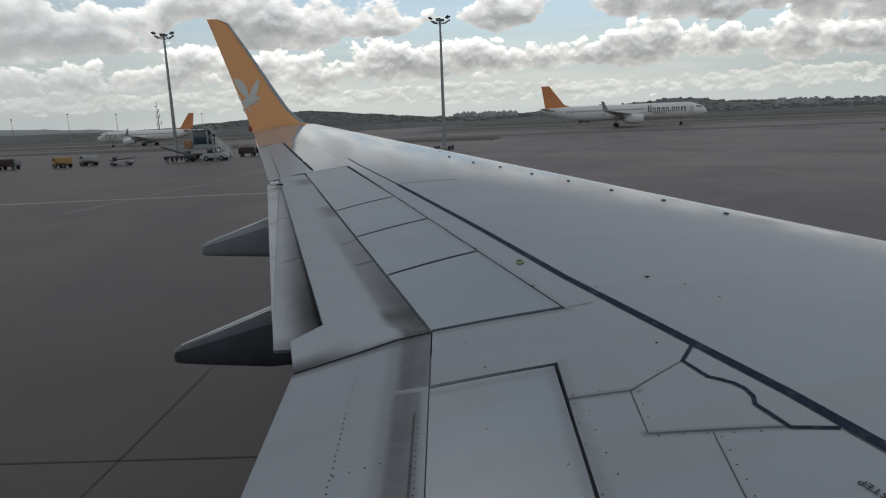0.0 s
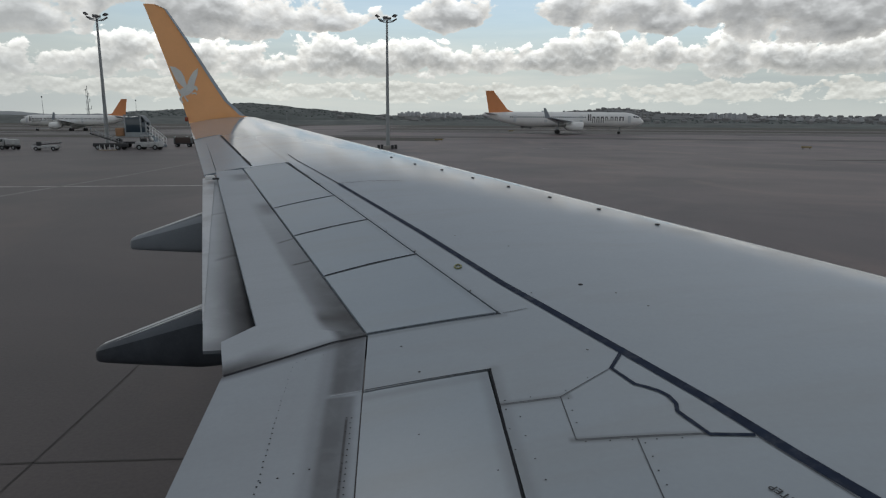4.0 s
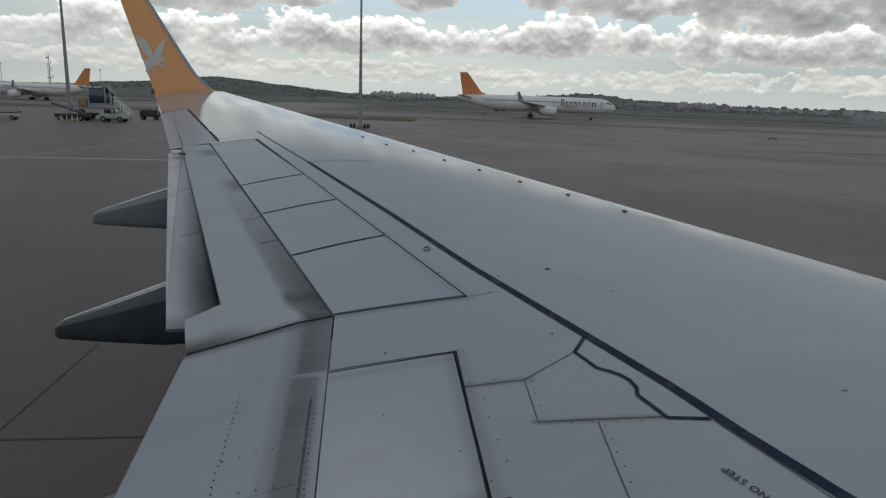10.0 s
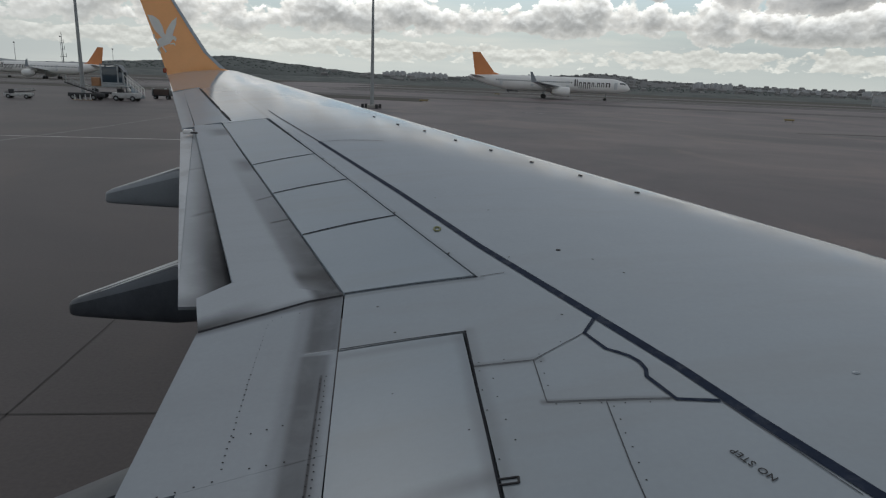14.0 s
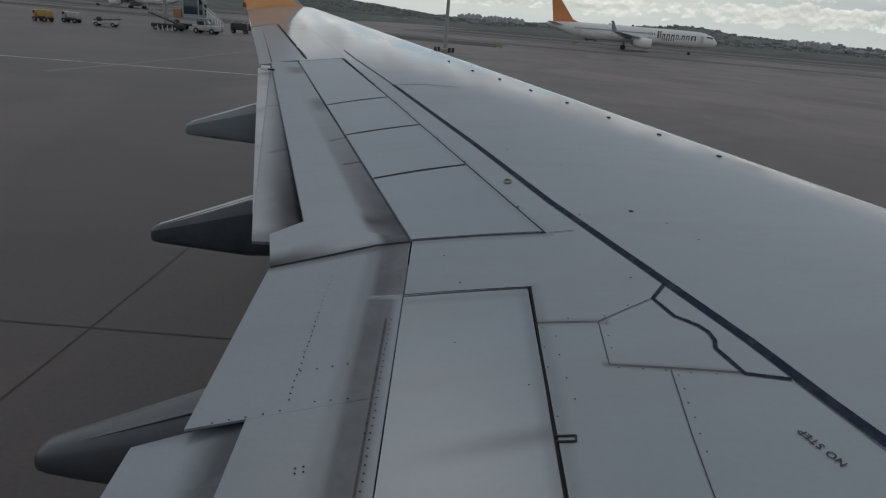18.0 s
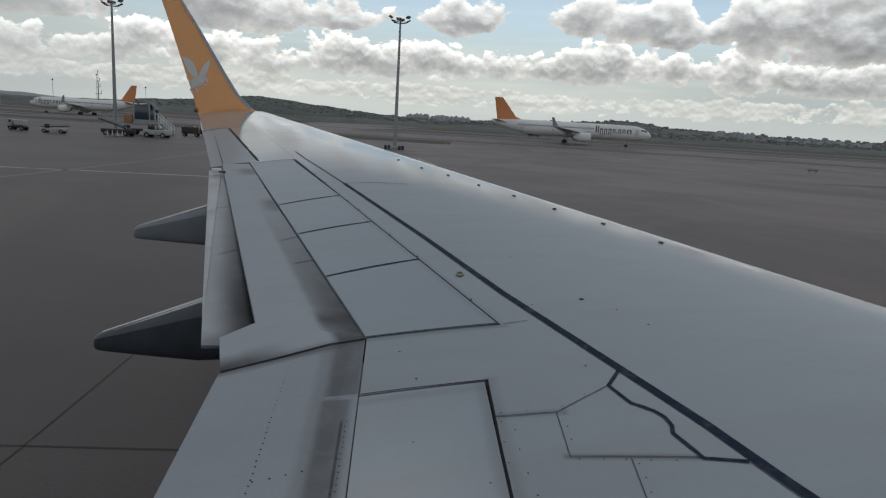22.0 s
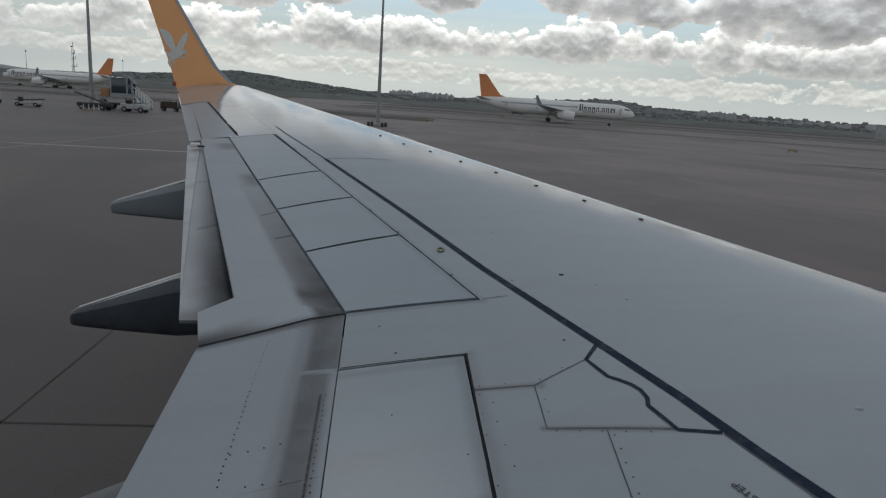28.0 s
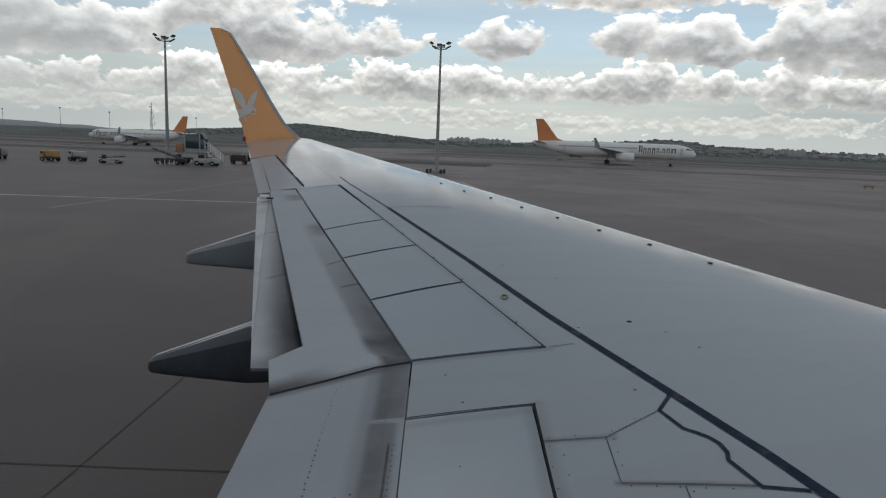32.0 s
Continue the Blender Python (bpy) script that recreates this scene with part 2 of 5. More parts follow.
def coloured(name, colour, rough=0.5, metal=0.0, spread=0.12, scale=6.0, bump=0.0, coat=0.0, fine=60.0, dirt=None, dirt_amount=0.0, dirt_scale=1.5, dirt_stretch=(1, 1, 1), island=0.0, shine=0.5):
    """A painted or plain surface with two scales of unevenness and, if wanted, dirt."""
    mat = bpy.data.materials.new(name)
    mat.use_nodes = True
    k = Nodes(mat.node_tree)
    out = k.add("ShaderNodeOutputMaterial")
    b = k.add("ShaderNodeBsdfPrincipled", Metallic=metal, Roughness=rough)
    b.inputs["Coat Weight"].default_value = coat
    b.inputs["Specular IOR Level"].default_value = shine
    co = k.add("ShaderNodeTexCoord").outputs["Object"]
    big = k.add("ShaderNodeTexNoise", Scale=scale, Detail=5.0, Roughness=0.6)
    small = k.add("ShaderNodeTexNoise", Scale=fine, Detail=3.0, Roughness=0.6)
    k.link(co, big.inputs[0])
    k.link(co, small.inputs[0])
    both = k.math("MULTIPLY_ADD", big.outputs[0], 0.65, k.math("MULTIPLY", small.outputs[0], 0.35))
    dark, light = tuple(c * (1 - spread) for c in colour), tuple(min(1, c * (1 + spread)) for c in colour)
    col = k.mix(k.ramp(both, [(0.30, 0.0), (0.70, 1.0)]), dark, light)
    if island:
        r = k.add("ShaderNodeNewGeometry").outputs["Random Per Island"]
        col = k.mix(k.math("MULTIPLY", r, island), col, tuple(c * 0.45 for c in colour))
    if dirt:
        m = k.add("ShaderNodeMapping", Scale=dirt_stretch)
        k.link(co, m.inputs[0])
        n = k.add("ShaderNodeTexNoise", Scale=dirt_scale, Detail=7.0, Roughness=0.65, Distortion=0.4)
        k.link(m.outputs[0], n.inputs[0])
        col = k.mix(k.math("MULTIPLY", k.ramp(n.outputs[0], [(0.48, 0.0), (0.68, 1.0)]), dirt_amount), col, dirt)
    k.link(col, b.inputs["Base Color"])
    k.link(k.math("MULTIPLY_ADD", big.outputs[0], 0.16, rough - 0.08), b.inputs["Roughness"])
    if bump:
        bp = k.add("ShaderNodeBump", Strength=bump, Distance=0.01)
        k.link(both, bp.inputs["Height"])
        k.link(bp.outputs[0], b.inputs["Normal"])
    k.link(b.outputs[0], out.inputs[0])
    return mat


WING = coloured("wing_paint", (0.330, 0.372, 0.410), rough=0.10, shine=0.95, spread=0.05, scale=1.2, fine=40, bump=0.0, dirt=(0.30, 0.31, 0.31), dirt_amount=0.35, dirt_scale=1.1, dirt_stretch=(0.5, 2.2, 1))
SPOILER = coloured("spoiler_paint", (0.305, 0.358, 0.408), rough=0.32, spread=0.05, scale=1.5, fine=40, bump=0.012, dirt=(0.28, 0.29, 0.29), dirt_amount=0.3, dirt_scale=1.6, dirt_stretch=(0.5, 2.0, 1))


def stained(name, colour, soot, stains, rough=0.45):
    """Grey paint with soot, and slot shade put into the colour, along lines of the plan: rows of (a, b, c, near, far,
    amount, noise scale, both sides, limits...), the dark tone fading from near to far over a*x + b*y + c metres; a
    limit is (a, b, c, near, far)."""
    mat = coloured(name, colour, rough=rough, spread=0.07, scale=1.8, fine=50, bump=0.012, dirt=tuple(0.6 * c for c in colour), dirt_amount=0.16, dirt_scale=1.2, dirt_stretch=(0.4, 2.2, 1))
    return soiled(mat, soot, stains)


# soot is the dark tone laid on, also where slot shade is coloured in
def soiled(mat, soot, stains):
    k = Nodes(mat.node_tree, False)
    b = next(n for n in k.tree.nodes if n.type == "BSDF_PRINCIPLED")
    col = b.inputs["Base Color"].links[0].from_socket
    co = k.add("ShaderNodeTexCoord").outputs["Object"]
    sep = k.add("ShaderNodeSeparateXYZ")
    k.link(co, sep.inputs[0])

    def over(a, bb, c):
        return k.math("MULTIPLY_ADD", sep.outputs[0], a, k.math("MULTIPLY_ADD", sep.outputs[1], bb, c))

    def fading(d, near, far, amount):
        fade = k.tree.nodes.new("ShaderNodeMapRange")
        fade.interpolation_type = "SMOOTHSTEP"
        fade.inputs[1].default_value, fade.inputs[2].default_value = near, far
        fade.inputs[3].default_value, fade.inputs[4].default_value = amount, 0.0
        k.link(d, fade.inputs[0])
        return fade.outputs[0]

    blots, patches, total = [], [], 0.0
    for size in (1.7, 5.5):
        n = k.add("ShaderNodeTexNoise", Scale=size, Detail=6.0, Roughness=0.6, Distortion=0.5)
        k.link(co, n.inputs[0])
        blots.append(n.outputs[0])
        patches.append(k.ramp(n.outputs[0], [(0.30, 0.70), (0.58, 1.0)]))
    for a, bb, c, near, far, amount, scale, both, *limits in stains:
        d = over(a, bb, c)
        if both:
            d = k.math("ABSOLUTE", d)
        n = blots[scale > 3.2]
        d = k.math("MULTIPLY_ADD", n, abs(far - near) * 0.6, k.math("SUBTRACT", d, abs(far - near) * 0.30))
        shade = fading(d, near, far, amount)
        for la, lb, lc, l0, l1 in limits:
            shade = k.math("MULTIPLY", shade, fading(over(la, lb, lc), l0, l1, 1.0))
        sooty = k.math("MULTIPLY", shade, patches[scale > 3.2], clamp=True)
        col, total = k.mix(sooty, col, soot), k.math("MAXIMUM", total, sooty)
    gloss = b.inputs["Specular IOR Level"].default_value
    k.link(k.math("MULTIPLY_ADD", total, -0.85 * gloss, gloss), b.inputs["Specular IOR Level"])
    k.link(col, b.inputs["Base Color"])
    return mat


soiled(SPOILER, (0.11, 0.11, 0.115), [
    (-0.14, 1, -1.720, 0.0, 0.075, 0.42, 6.0, 1, (0, 1, -2.0, 0.0, 0.1), (-1, 0, 0.12, -0.25, 0.3)), (1, 0, -0.40, 0.0, 0.05, 0.30, 6.0, 1, (0, 1, -2.68, -0.02, 0.02)), (0, 1, -2.62, 0.0, 0.05, 0.22, 6.0, 1, (1, 0, -0.45, 0.0, 0.05)),
    (1, 0.3617, -1.70, 0.0, 0.05, 0.22, 6.0, 1, (0, -1, 3.2, -0.02, 0.0))])
soiled(WING, (0.13, 0.13, 0.13), [
    (1, 0, -0.44, 0.0, 0.05, 0.28, 6.0, 1, (0, 1, -2.7, -0.02, 0.02)), (0.06, 1, -2.422, 0.0, 0.035, 0.5, 6.0, 1, (1, 0, -0.70, 0.0, 0.02), (-1, 0, 0.42, 0.0, 0.02)),
    (0.168, 1, -2.214, 0.0, 0.03, 0.6, 6.0, 1, (1, 0, -1.1, 0.0, 0.02), (-1, 0, 0.64, 0.0, 0.02)), (0, 1, -3.18, 0.0, 0.03, 0.4, 6.0, 1, (1, 0, -0.58, 0.0, 0.02)),
    (1, 0.3617, -1.722, 0.0, 0.04, 0.2, 6.0, 1, (0, -1, 3.2, -0.02, 0.0))])
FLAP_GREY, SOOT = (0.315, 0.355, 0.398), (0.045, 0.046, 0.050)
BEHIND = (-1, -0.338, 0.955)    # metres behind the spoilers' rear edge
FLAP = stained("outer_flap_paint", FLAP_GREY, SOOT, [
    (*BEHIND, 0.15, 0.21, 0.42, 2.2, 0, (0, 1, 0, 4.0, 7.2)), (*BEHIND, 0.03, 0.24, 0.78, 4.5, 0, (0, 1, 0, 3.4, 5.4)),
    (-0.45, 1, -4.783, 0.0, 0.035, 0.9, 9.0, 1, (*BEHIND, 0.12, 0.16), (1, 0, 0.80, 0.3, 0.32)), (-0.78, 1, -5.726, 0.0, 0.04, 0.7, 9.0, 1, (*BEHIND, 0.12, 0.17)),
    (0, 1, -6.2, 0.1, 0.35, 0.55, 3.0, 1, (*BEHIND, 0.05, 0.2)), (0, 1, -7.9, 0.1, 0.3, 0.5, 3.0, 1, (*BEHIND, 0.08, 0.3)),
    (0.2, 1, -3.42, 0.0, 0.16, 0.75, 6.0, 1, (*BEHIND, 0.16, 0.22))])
INNER_AFT = stained("inboard_aft_flap_paint", FLAP_GREY, (0.040, 0.046, 0.052), [(1, 0, 0.60, 0.05, 0.20, 0.78, 6.0, 1), (0, 1, -1.93, 0.0, 0.10, 0.5, 6.0, 1)])
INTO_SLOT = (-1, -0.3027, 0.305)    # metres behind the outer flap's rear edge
# black towards the slot: its shade painted in along with soot streaks
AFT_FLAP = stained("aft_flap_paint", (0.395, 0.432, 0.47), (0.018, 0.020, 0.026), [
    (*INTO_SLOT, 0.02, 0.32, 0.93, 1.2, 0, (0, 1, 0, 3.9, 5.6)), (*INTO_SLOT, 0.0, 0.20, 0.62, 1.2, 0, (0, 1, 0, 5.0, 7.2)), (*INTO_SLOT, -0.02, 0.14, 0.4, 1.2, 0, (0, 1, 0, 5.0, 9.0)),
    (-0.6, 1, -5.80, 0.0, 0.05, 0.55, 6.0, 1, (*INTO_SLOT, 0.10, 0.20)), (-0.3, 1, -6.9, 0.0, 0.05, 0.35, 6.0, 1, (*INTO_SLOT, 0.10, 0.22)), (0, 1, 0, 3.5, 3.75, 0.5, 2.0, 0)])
# flap grey brightened by the light its upturned rear edge catches
LIT_EDGE = coloured("lit_edge_tone", (0.47, 0.50, 0.53), rough=0.35, spread=0.12, scale=2.5, dirt=(0.2, 0.21, 0.22), dirt_amount=0.5, dirt_scale=2.0)
CAP = stained("flap_end_paint", FLAP_GREY, SOOT, [
    (*BEHIND, 0.12, 0.19, 0.85, 4.0, 0), (-0.39, 1, -3.262, 0.03, 0.24, 0.95, 5.0, 0, (1, 0, 0.58, -0.15, 0.14)),
    (-0.39, 1, -3.262, 0.0, 0.12, 0.72, 6.0, 0), (0.68, -1, 4.02, 0.0, 0.02, 0.35, 8.0, 1)])
FIXED = stained("fixed_panel_paint", (0.255, 0.295, 0.338), (0.042, 0.042, 0.048), [
    (1, 0, 0.205, 0.050, 0.105, 0.62, 5.5, 1, (0, -1, 2.69, -0.01, 0.01)), (1, 0, 0.228, 0.040, 0.085, 0.58, 5.5, 1, (0, 1, -2.66, -0.01, 0.012)),
    (1, 0, 0.27, 0.04, 0.10, 0.26, 1.5, 1), (1, 0, 0.191, 0.002, 0.009, 0.85, 7.0, 1, (0, 1, -2.5, -0.02, 0.02)),
    (0.39, -1, 3.250, -0.01, 0.05, 0.65, 5.0, 0), (0.237, -1, 2.062, -0.006, 0.010, 0.7, 12.0, 1, (-1, 0, -0.27, 0.0, 0.01), (1, 0, 0.2, -0.01, 0.0))])
FAIRING = coloured("fairing_paint", (0.22, 0.245, 0.27), rough=0.4, spread=0.1, scale=2.0, dirt=(0.08, 0.08, 0.085), dirt_amount=0.5, dirt_scale=1.5)
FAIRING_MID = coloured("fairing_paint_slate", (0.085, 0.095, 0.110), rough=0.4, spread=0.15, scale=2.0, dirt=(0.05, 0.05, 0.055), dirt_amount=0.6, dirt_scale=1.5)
# spine tones: light on the upward facet put into the colour
FAIRING_DULL = coloured("fairing_lit_top_dull", (0.105, 0.116, 0.130), rough=0.4, spread=0.12, scale=3.0, dirt=(0.06, 0.06, 0.065), dirt_amount=0.4, dirt_scale=2.0)
FAIRING_LIT_TOP = coloured("fairing_lit_top", (0.44, 0.465, 0.48), rough=0.35, spread=0.12, scale=3.0, dirt=(0.14, 0.14, 0.14), dirt_amount=0.5, dirt_scale=3.0)
# side shade and grime put into one darker body colour
FAIRING_SHADED = coloured("fairing_paint_shaded", (0.066, 0.077, 0.092), rough=0.4, spread=0.2, scale=2.0, dirt=(0.016, 0.017, 0.02), dirt_amount=0.7, dirt_scale=1.8)
SEAM = coloured("seam_black", (0.020, 0.022, 0.028), rough=0.7, shine=0.12, spread=0.3, scale=12)
SEAM_FAINT = coloured("seam_grey", (0.100, 0.106, 0.118), rough=0.7, shine=0.12, spread=0.4, scale=9)
STRIPE = coloured("walkway_blue_black", (0.021, 0.031, 0.056), rough=0.75, shine=0.12, spread=0.25, scale=20, dirt=(0.10, 0.11, 0.13), dirt_amount=0.5, dirt_scale=14)
POLISHED = coloured("polished_edge", (0.80, 0.82, 0.84), rough=0.22, metal=0.9, spread=0.06, scale=3.0)
# near-black tone that paints the shade inside gaps and slots
GAP_SHADE = coloured("gap_shade_black", (0.014, 0.015, 0.018), rough=0.9)
ORANGE = coloured("orange_paint", (0.93, 0.45, 0.18), rough=0.35, spread=0.06, scale=2.0, coat=0.2)
# the orange again, darkened by the shade on the backlit tails
SHADED_ORANGE = coloured("shaded_orange", (0.72, 0.27, 0.10), rough=0.45, spread=0.06, scale=0.5)
WHITE = coloured("white_paint", (0.84, 0.84, 0.83), rough=0.4, spread=0.05, scale=0.6)
DOOR_GREY = coloured("pale_door_grey", (0.62, 0.64, 0.66), rough=0.4)
GREY_EDGE = coloured("bare_edge", (0.36, 0.40, 0.44), rough=0.4, metal=0.3)
RED_LENS = coloured("red_lens", (0.30, 0.06, 0.03), rough=0.25)
EMBLEM = coloured("emblem_white", (0.70, 0.70, 0.68), rough=0.45, spread=0.08)
FASTENER = coloured("fastener_dark", (0.045, 0.045, 0.05), rough=0.5, metal=0.4, island=0.5)
STOP_BROWN = coloured("weathered_stop", (0.085, 0.078, 0.07), rough=0.6, spread=0.3, scale=40)
SIGN = coloured("faded_sign", (0.30, 0.23, 0.10), rough=0.6)
BRASS = coloured("yellowed_sealant", (0.24, 0.25, 0.13), rough=0.6, spread=0.3, scale=30)
STEEL = coloured("galvanised_steel", (0.30, 0.32, 0.33), rough=0.5, metal=0.5, spread=0.15, scale=2)
DARK = coloured("dark_parts", (0.035, 0.036, 0.04), rough=0.6)
GLASS = coloured("dark_glass", (0.03, 0.04, 0.05), rough=0.12, coat=0.5)
TYRE = coloured("tyre_rubber", (0.025, 0.025, 0.026), rough=0.85)
STENCIL = coloured("stencil_black", (0.035, 0.036, 0.04), rough=0.6, spread=0.3, scale=60)
LETTER = coloured("lettering_charcoal", (0.09, 0.085, 0.085), rough=0.5)
YELLOW = coloured("yellow_paint", (0.46, 0.29, 0.10), rough=0.5, dirt=(0.2, 0.14, 0.08), dirt_amount=0.4)
LINE = coloured("worn_line_paint", (0.50, 0.49, 0.45), rough=0.8, spread=0.25, scale=1.2, dirt=(0.13, 0.12, 0.115), dirt_amount=0.8, dirt_scale=0.8)
LINE_FAINT = coloured("faded_line_paint", (0.20, 0.195, 0.19), rough=0.8, spread=0.25, scale=1.2, dirt=(0.10, 0.09, 0.085), dirt_amount=0.8, dirt_scale=0.8)
JOINT = coloured("joint_tar", (0.05, 0.047, 0.046), rough=0.85, spread=0.3, scale=2)
LAMP_GLASS = coloured("lamp_glass", (0.45, 0.46, 0.47), rough=0.2)
PALE_METAL = coloured("pale_painted_metal", (0.34, 0.37, 0.39), rough=0.5, spread=0.12, scale=1.0, dirt=(0.15, 0.15, 0.15), dirt_amount=0.4)
ROOF_GREY = coloured("canopy_grey", (0.20, 0.22, 0.24), rough=0.6, spread=0.12, scale=1.0)
BLUE_GLASS = coloured("bluish_glass", (0.035, 0.055, 0.075), rough=0.15, coat=0.4)
BLUE_GREY = coloured("pale_blue_paint", (0.30, 0.38, 0.45), rough=0.5)
DULL_ORANGE = coloured("faded_orange", (0.38, 0.20, 0.10), rough=0.6, dirt=(0.2, 0.14, 0.1), dirt_amount=0.4)
CANVAS = coloured("canvas_cover", (0.085, 0.062, 0.056), rough=0.9, spread=0.2, scale=3)
DULL_WHITE = coloured("weathered_white", (0.46, 0.47, 0.47), rough=0.55, spread=0.12, scale=1.5, dirt=(0.2, 0.2, 0.2), dirt_amount=0.6)
CONCRETE = coloured("concrete", (0.38, 0.37, 0.35), rough=0.85, spread=0.12, scale=0.4)
# far buildings, hills and leaves have haze put into their colours
FACADE = coloured("far_facade", (0.50, 0.51, 0.525), rough=0.85, spread=0.1, scale=0.05, island=0.25)
PANE = coloured("far_window", (0.38, 0.40, 0.42), rough=0.3)
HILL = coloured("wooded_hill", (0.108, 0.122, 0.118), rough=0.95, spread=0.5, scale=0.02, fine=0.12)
HILL_HAZY = coloured("haze_tinted_hill", (0.165, 0.170, 0.172), rough=0.95, spread=0.3, scale=0.02, fine=0.12)
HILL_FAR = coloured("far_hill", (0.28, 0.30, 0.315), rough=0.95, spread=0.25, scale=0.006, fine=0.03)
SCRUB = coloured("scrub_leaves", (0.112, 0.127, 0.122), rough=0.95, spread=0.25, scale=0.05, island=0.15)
SCRUB_FAR = coloured("haze_tinted_leaves", (0.160, 0.165, 0.166), rough=0.95, spread=0.2, scale=0.05, island=0.15)
FAR_WALL = coloured("far_plaster", (0.27, 0.27, 0.27), rough=0.9, spread=0.1, scale=0.05, island=0.5)
GRASS = coloured("dry_grass", (0.072, 0.067, 0.058), rough=0.95, spread=0.3, scale=0.04, fine=0.6)
TAXI = coloured("taxiway_asphalt", (0.125, 0.121, 0.119), rough=0.85, spread=0.2, scale=0.03, fine=0.5)


def apron_material():
    mat = bpy.data.materials.new("apron_asphalt")
    mat.use_nodes = True
    k = Nodes(mat.node_tree)
    out = k.add("ShaderNodeOutputMaterial")
    b = k.add("ShaderNodeBsdfPrincipled", Roughness=0.57)
    b.inputs["Specular IOR Level"].default_value = 0.43
    co = k.add("ShaderNodeTexCoord").outputs["Object"]

    def cloudy(scale, detail, stretch=(1, 1, 1), distort=0.0):
        m = k.add("ShaderNodeMapping", Scale=stretch)
        k.link(co, m.inputs[0])
        n = k.add("ShaderNodeTexNoise", Scale=scale, Detail=detail, Roughness=0.6, Distortion=distort)
        k.link(m.outputs[0], n.inputs[0])
        return n.outputs[0]

    wide = cloudy(0.06, 5, (0.9, 1, 1), 0.8)
    mid = cloudy(0.22, 6, (1, 1, 1), 0.6)
    grain = cloudy(18.0, 4)
    col = k.mix(k.ramp(wide, [(0.35, 0.0), (0.65, 1.0)]), (0.038, 0.0318, 0.0375), (0.076, 0.0615, 0.0640))
    col = k.mix(k.math("MULTIPLY", k.ramp(mid, [(0.42, 0.0), (0.68, 1.0)]), 0.3), col, (0.052, 0.0470, 0.0510))
    col = k.mix(k.math("MULTIPLY", k.ramp(cloudy(0.09, 5, (1, 0.5, 1), 1.2), [(0.50, 0.0), (0.68, 1.0)]), 0.42), col, (0.132, 0.098, 0.087))
    col = k.mix(k.math("MULTIPLY", k.ramp(grain, [(0.35, 0.0), (0.7, 1.0)]), 0.15), col, (0.15, 0.14, 0.13))
    # paving lanes laid at different times
    m = k.add("ShaderNodeMapping", Rotation=(0, 0, radians(4)), Location=(3.0, -1.8, 0))
    k.link(co, m.inputs[0])
    warp = k.add("ShaderNodeVectorMath")
    warp.operation = "MULTIPLY_ADD"
    n = k.add("ShaderNodeTexNoise", Scale=0.5, Detail=3.0)
    k.link(co, n.inputs[0])
    k.link(n.outputs[1], warp.inputs[0])
    warp.inputs[1].default_value = (1.2, 0.9, 0)
    k.link(m.outputs[0], warp.inputs[2])
    lanes = k.add("ShaderNodeTexBrick", Scale=1.0)
    lanes.inputs["Color1"].default_value, lanes.inputs["Color2"].default_value = (0, 0, 0, 1), (1, 1, 1, 1)
    lanes.inputs["Mortar Size"].default_value = 0.0
    lanes.inputs["Brick Width"].default_value, lanes.inputs["Row Height"].default_value = 26.0, 5.6
    k.link(warp.outputs[0], lanes.inputs[0])
    # light put into the colour: asphalt paled ahead and right, like sky sheen
    split = k.add("ShaderNodeSeparateXYZ")
    k.link(warp.outputs[0], split.inputs[0])
    sky_sheen = k.ramp(k.math("MULTIPLY_ADD", split.outputs[0], 0.022, k.math("MULTIPLY_ADD", split.outputs[1], 0.011, k.math("MULTIPLY_ADD", wide, 0.3, 0.05))), [(0.30, 0.0), (0.85, 1.0)])
    col = k.mix(sky_sheen, col, k.mix(1.0, col, (2.15, 2.13, 2.10), "MULTIPLY"))
    lane_tone = k.mix(lanes.outputs[0], (0.72, 0.71, 0.72), (1.28, 1.20, 1.12))
    col = k.mix(0.22, col, k.mix(1.0, col, lane_tone, "MULTIPLY"))
    k.link(col, b.inputs["Base Color"])
    bp = k.add("ShaderNodeBump", Strength=0.25, Distance=0.01)
    k.link(grain, bp.inputs["Height"])
    k.link(bp.outputs[0], b.inputs["Normal"])
    k.link(b.outputs[0], out.inputs[0])
    return mat


APRON = apron_material()

# ---- building helpers ----


def mesh_part(name, verts, faces, mat, parent=None, label="", smooth=40, kind=""):
    """One mesh object out of points and faces, under its thing."""
    me = bpy.data.meshes.new(name)
    me.from_pydata([tuple(v) for v in verts], [], faces)
    me.materials.append(mat)
    me.validate()
    if smooth:
        me.shade_smooth()
        me.set_sharp_from_angle(angle=radians(smooth))
    ob = new(name, me)
    ob.parent = parent
    return tagged(ob, label=label, kind=kind)


def part(name, bm, mat, parent=None, label="", smooth=40, kind=""):
    """Links a bmesh as one mesh object under a thing or under a part."""
    bmesh.ops.recalc_face_normals(bm, faces=bm.faces)
    me = bpy.data.meshes.new(name)
    bm.to_mesh(me)
    bm.free()
    me.materials.append(mat)
    if smooth:
        me.shade_smooth()
        me.set_sharp_from_angle(angle=radians(smooth))
    ob = new(name, me)
    ob.parent = parent
    return tagged(ob, label=label, kind=kind)


def thing(name, at, label, category, turn=0.0, group="", kind=""):
    ob = new(name)
    ob.empty_display_size = 0.3
    ob.matrix_world = pose(*at, 0, 0, turn)
    return tagged(ob, label, category, group, kind)


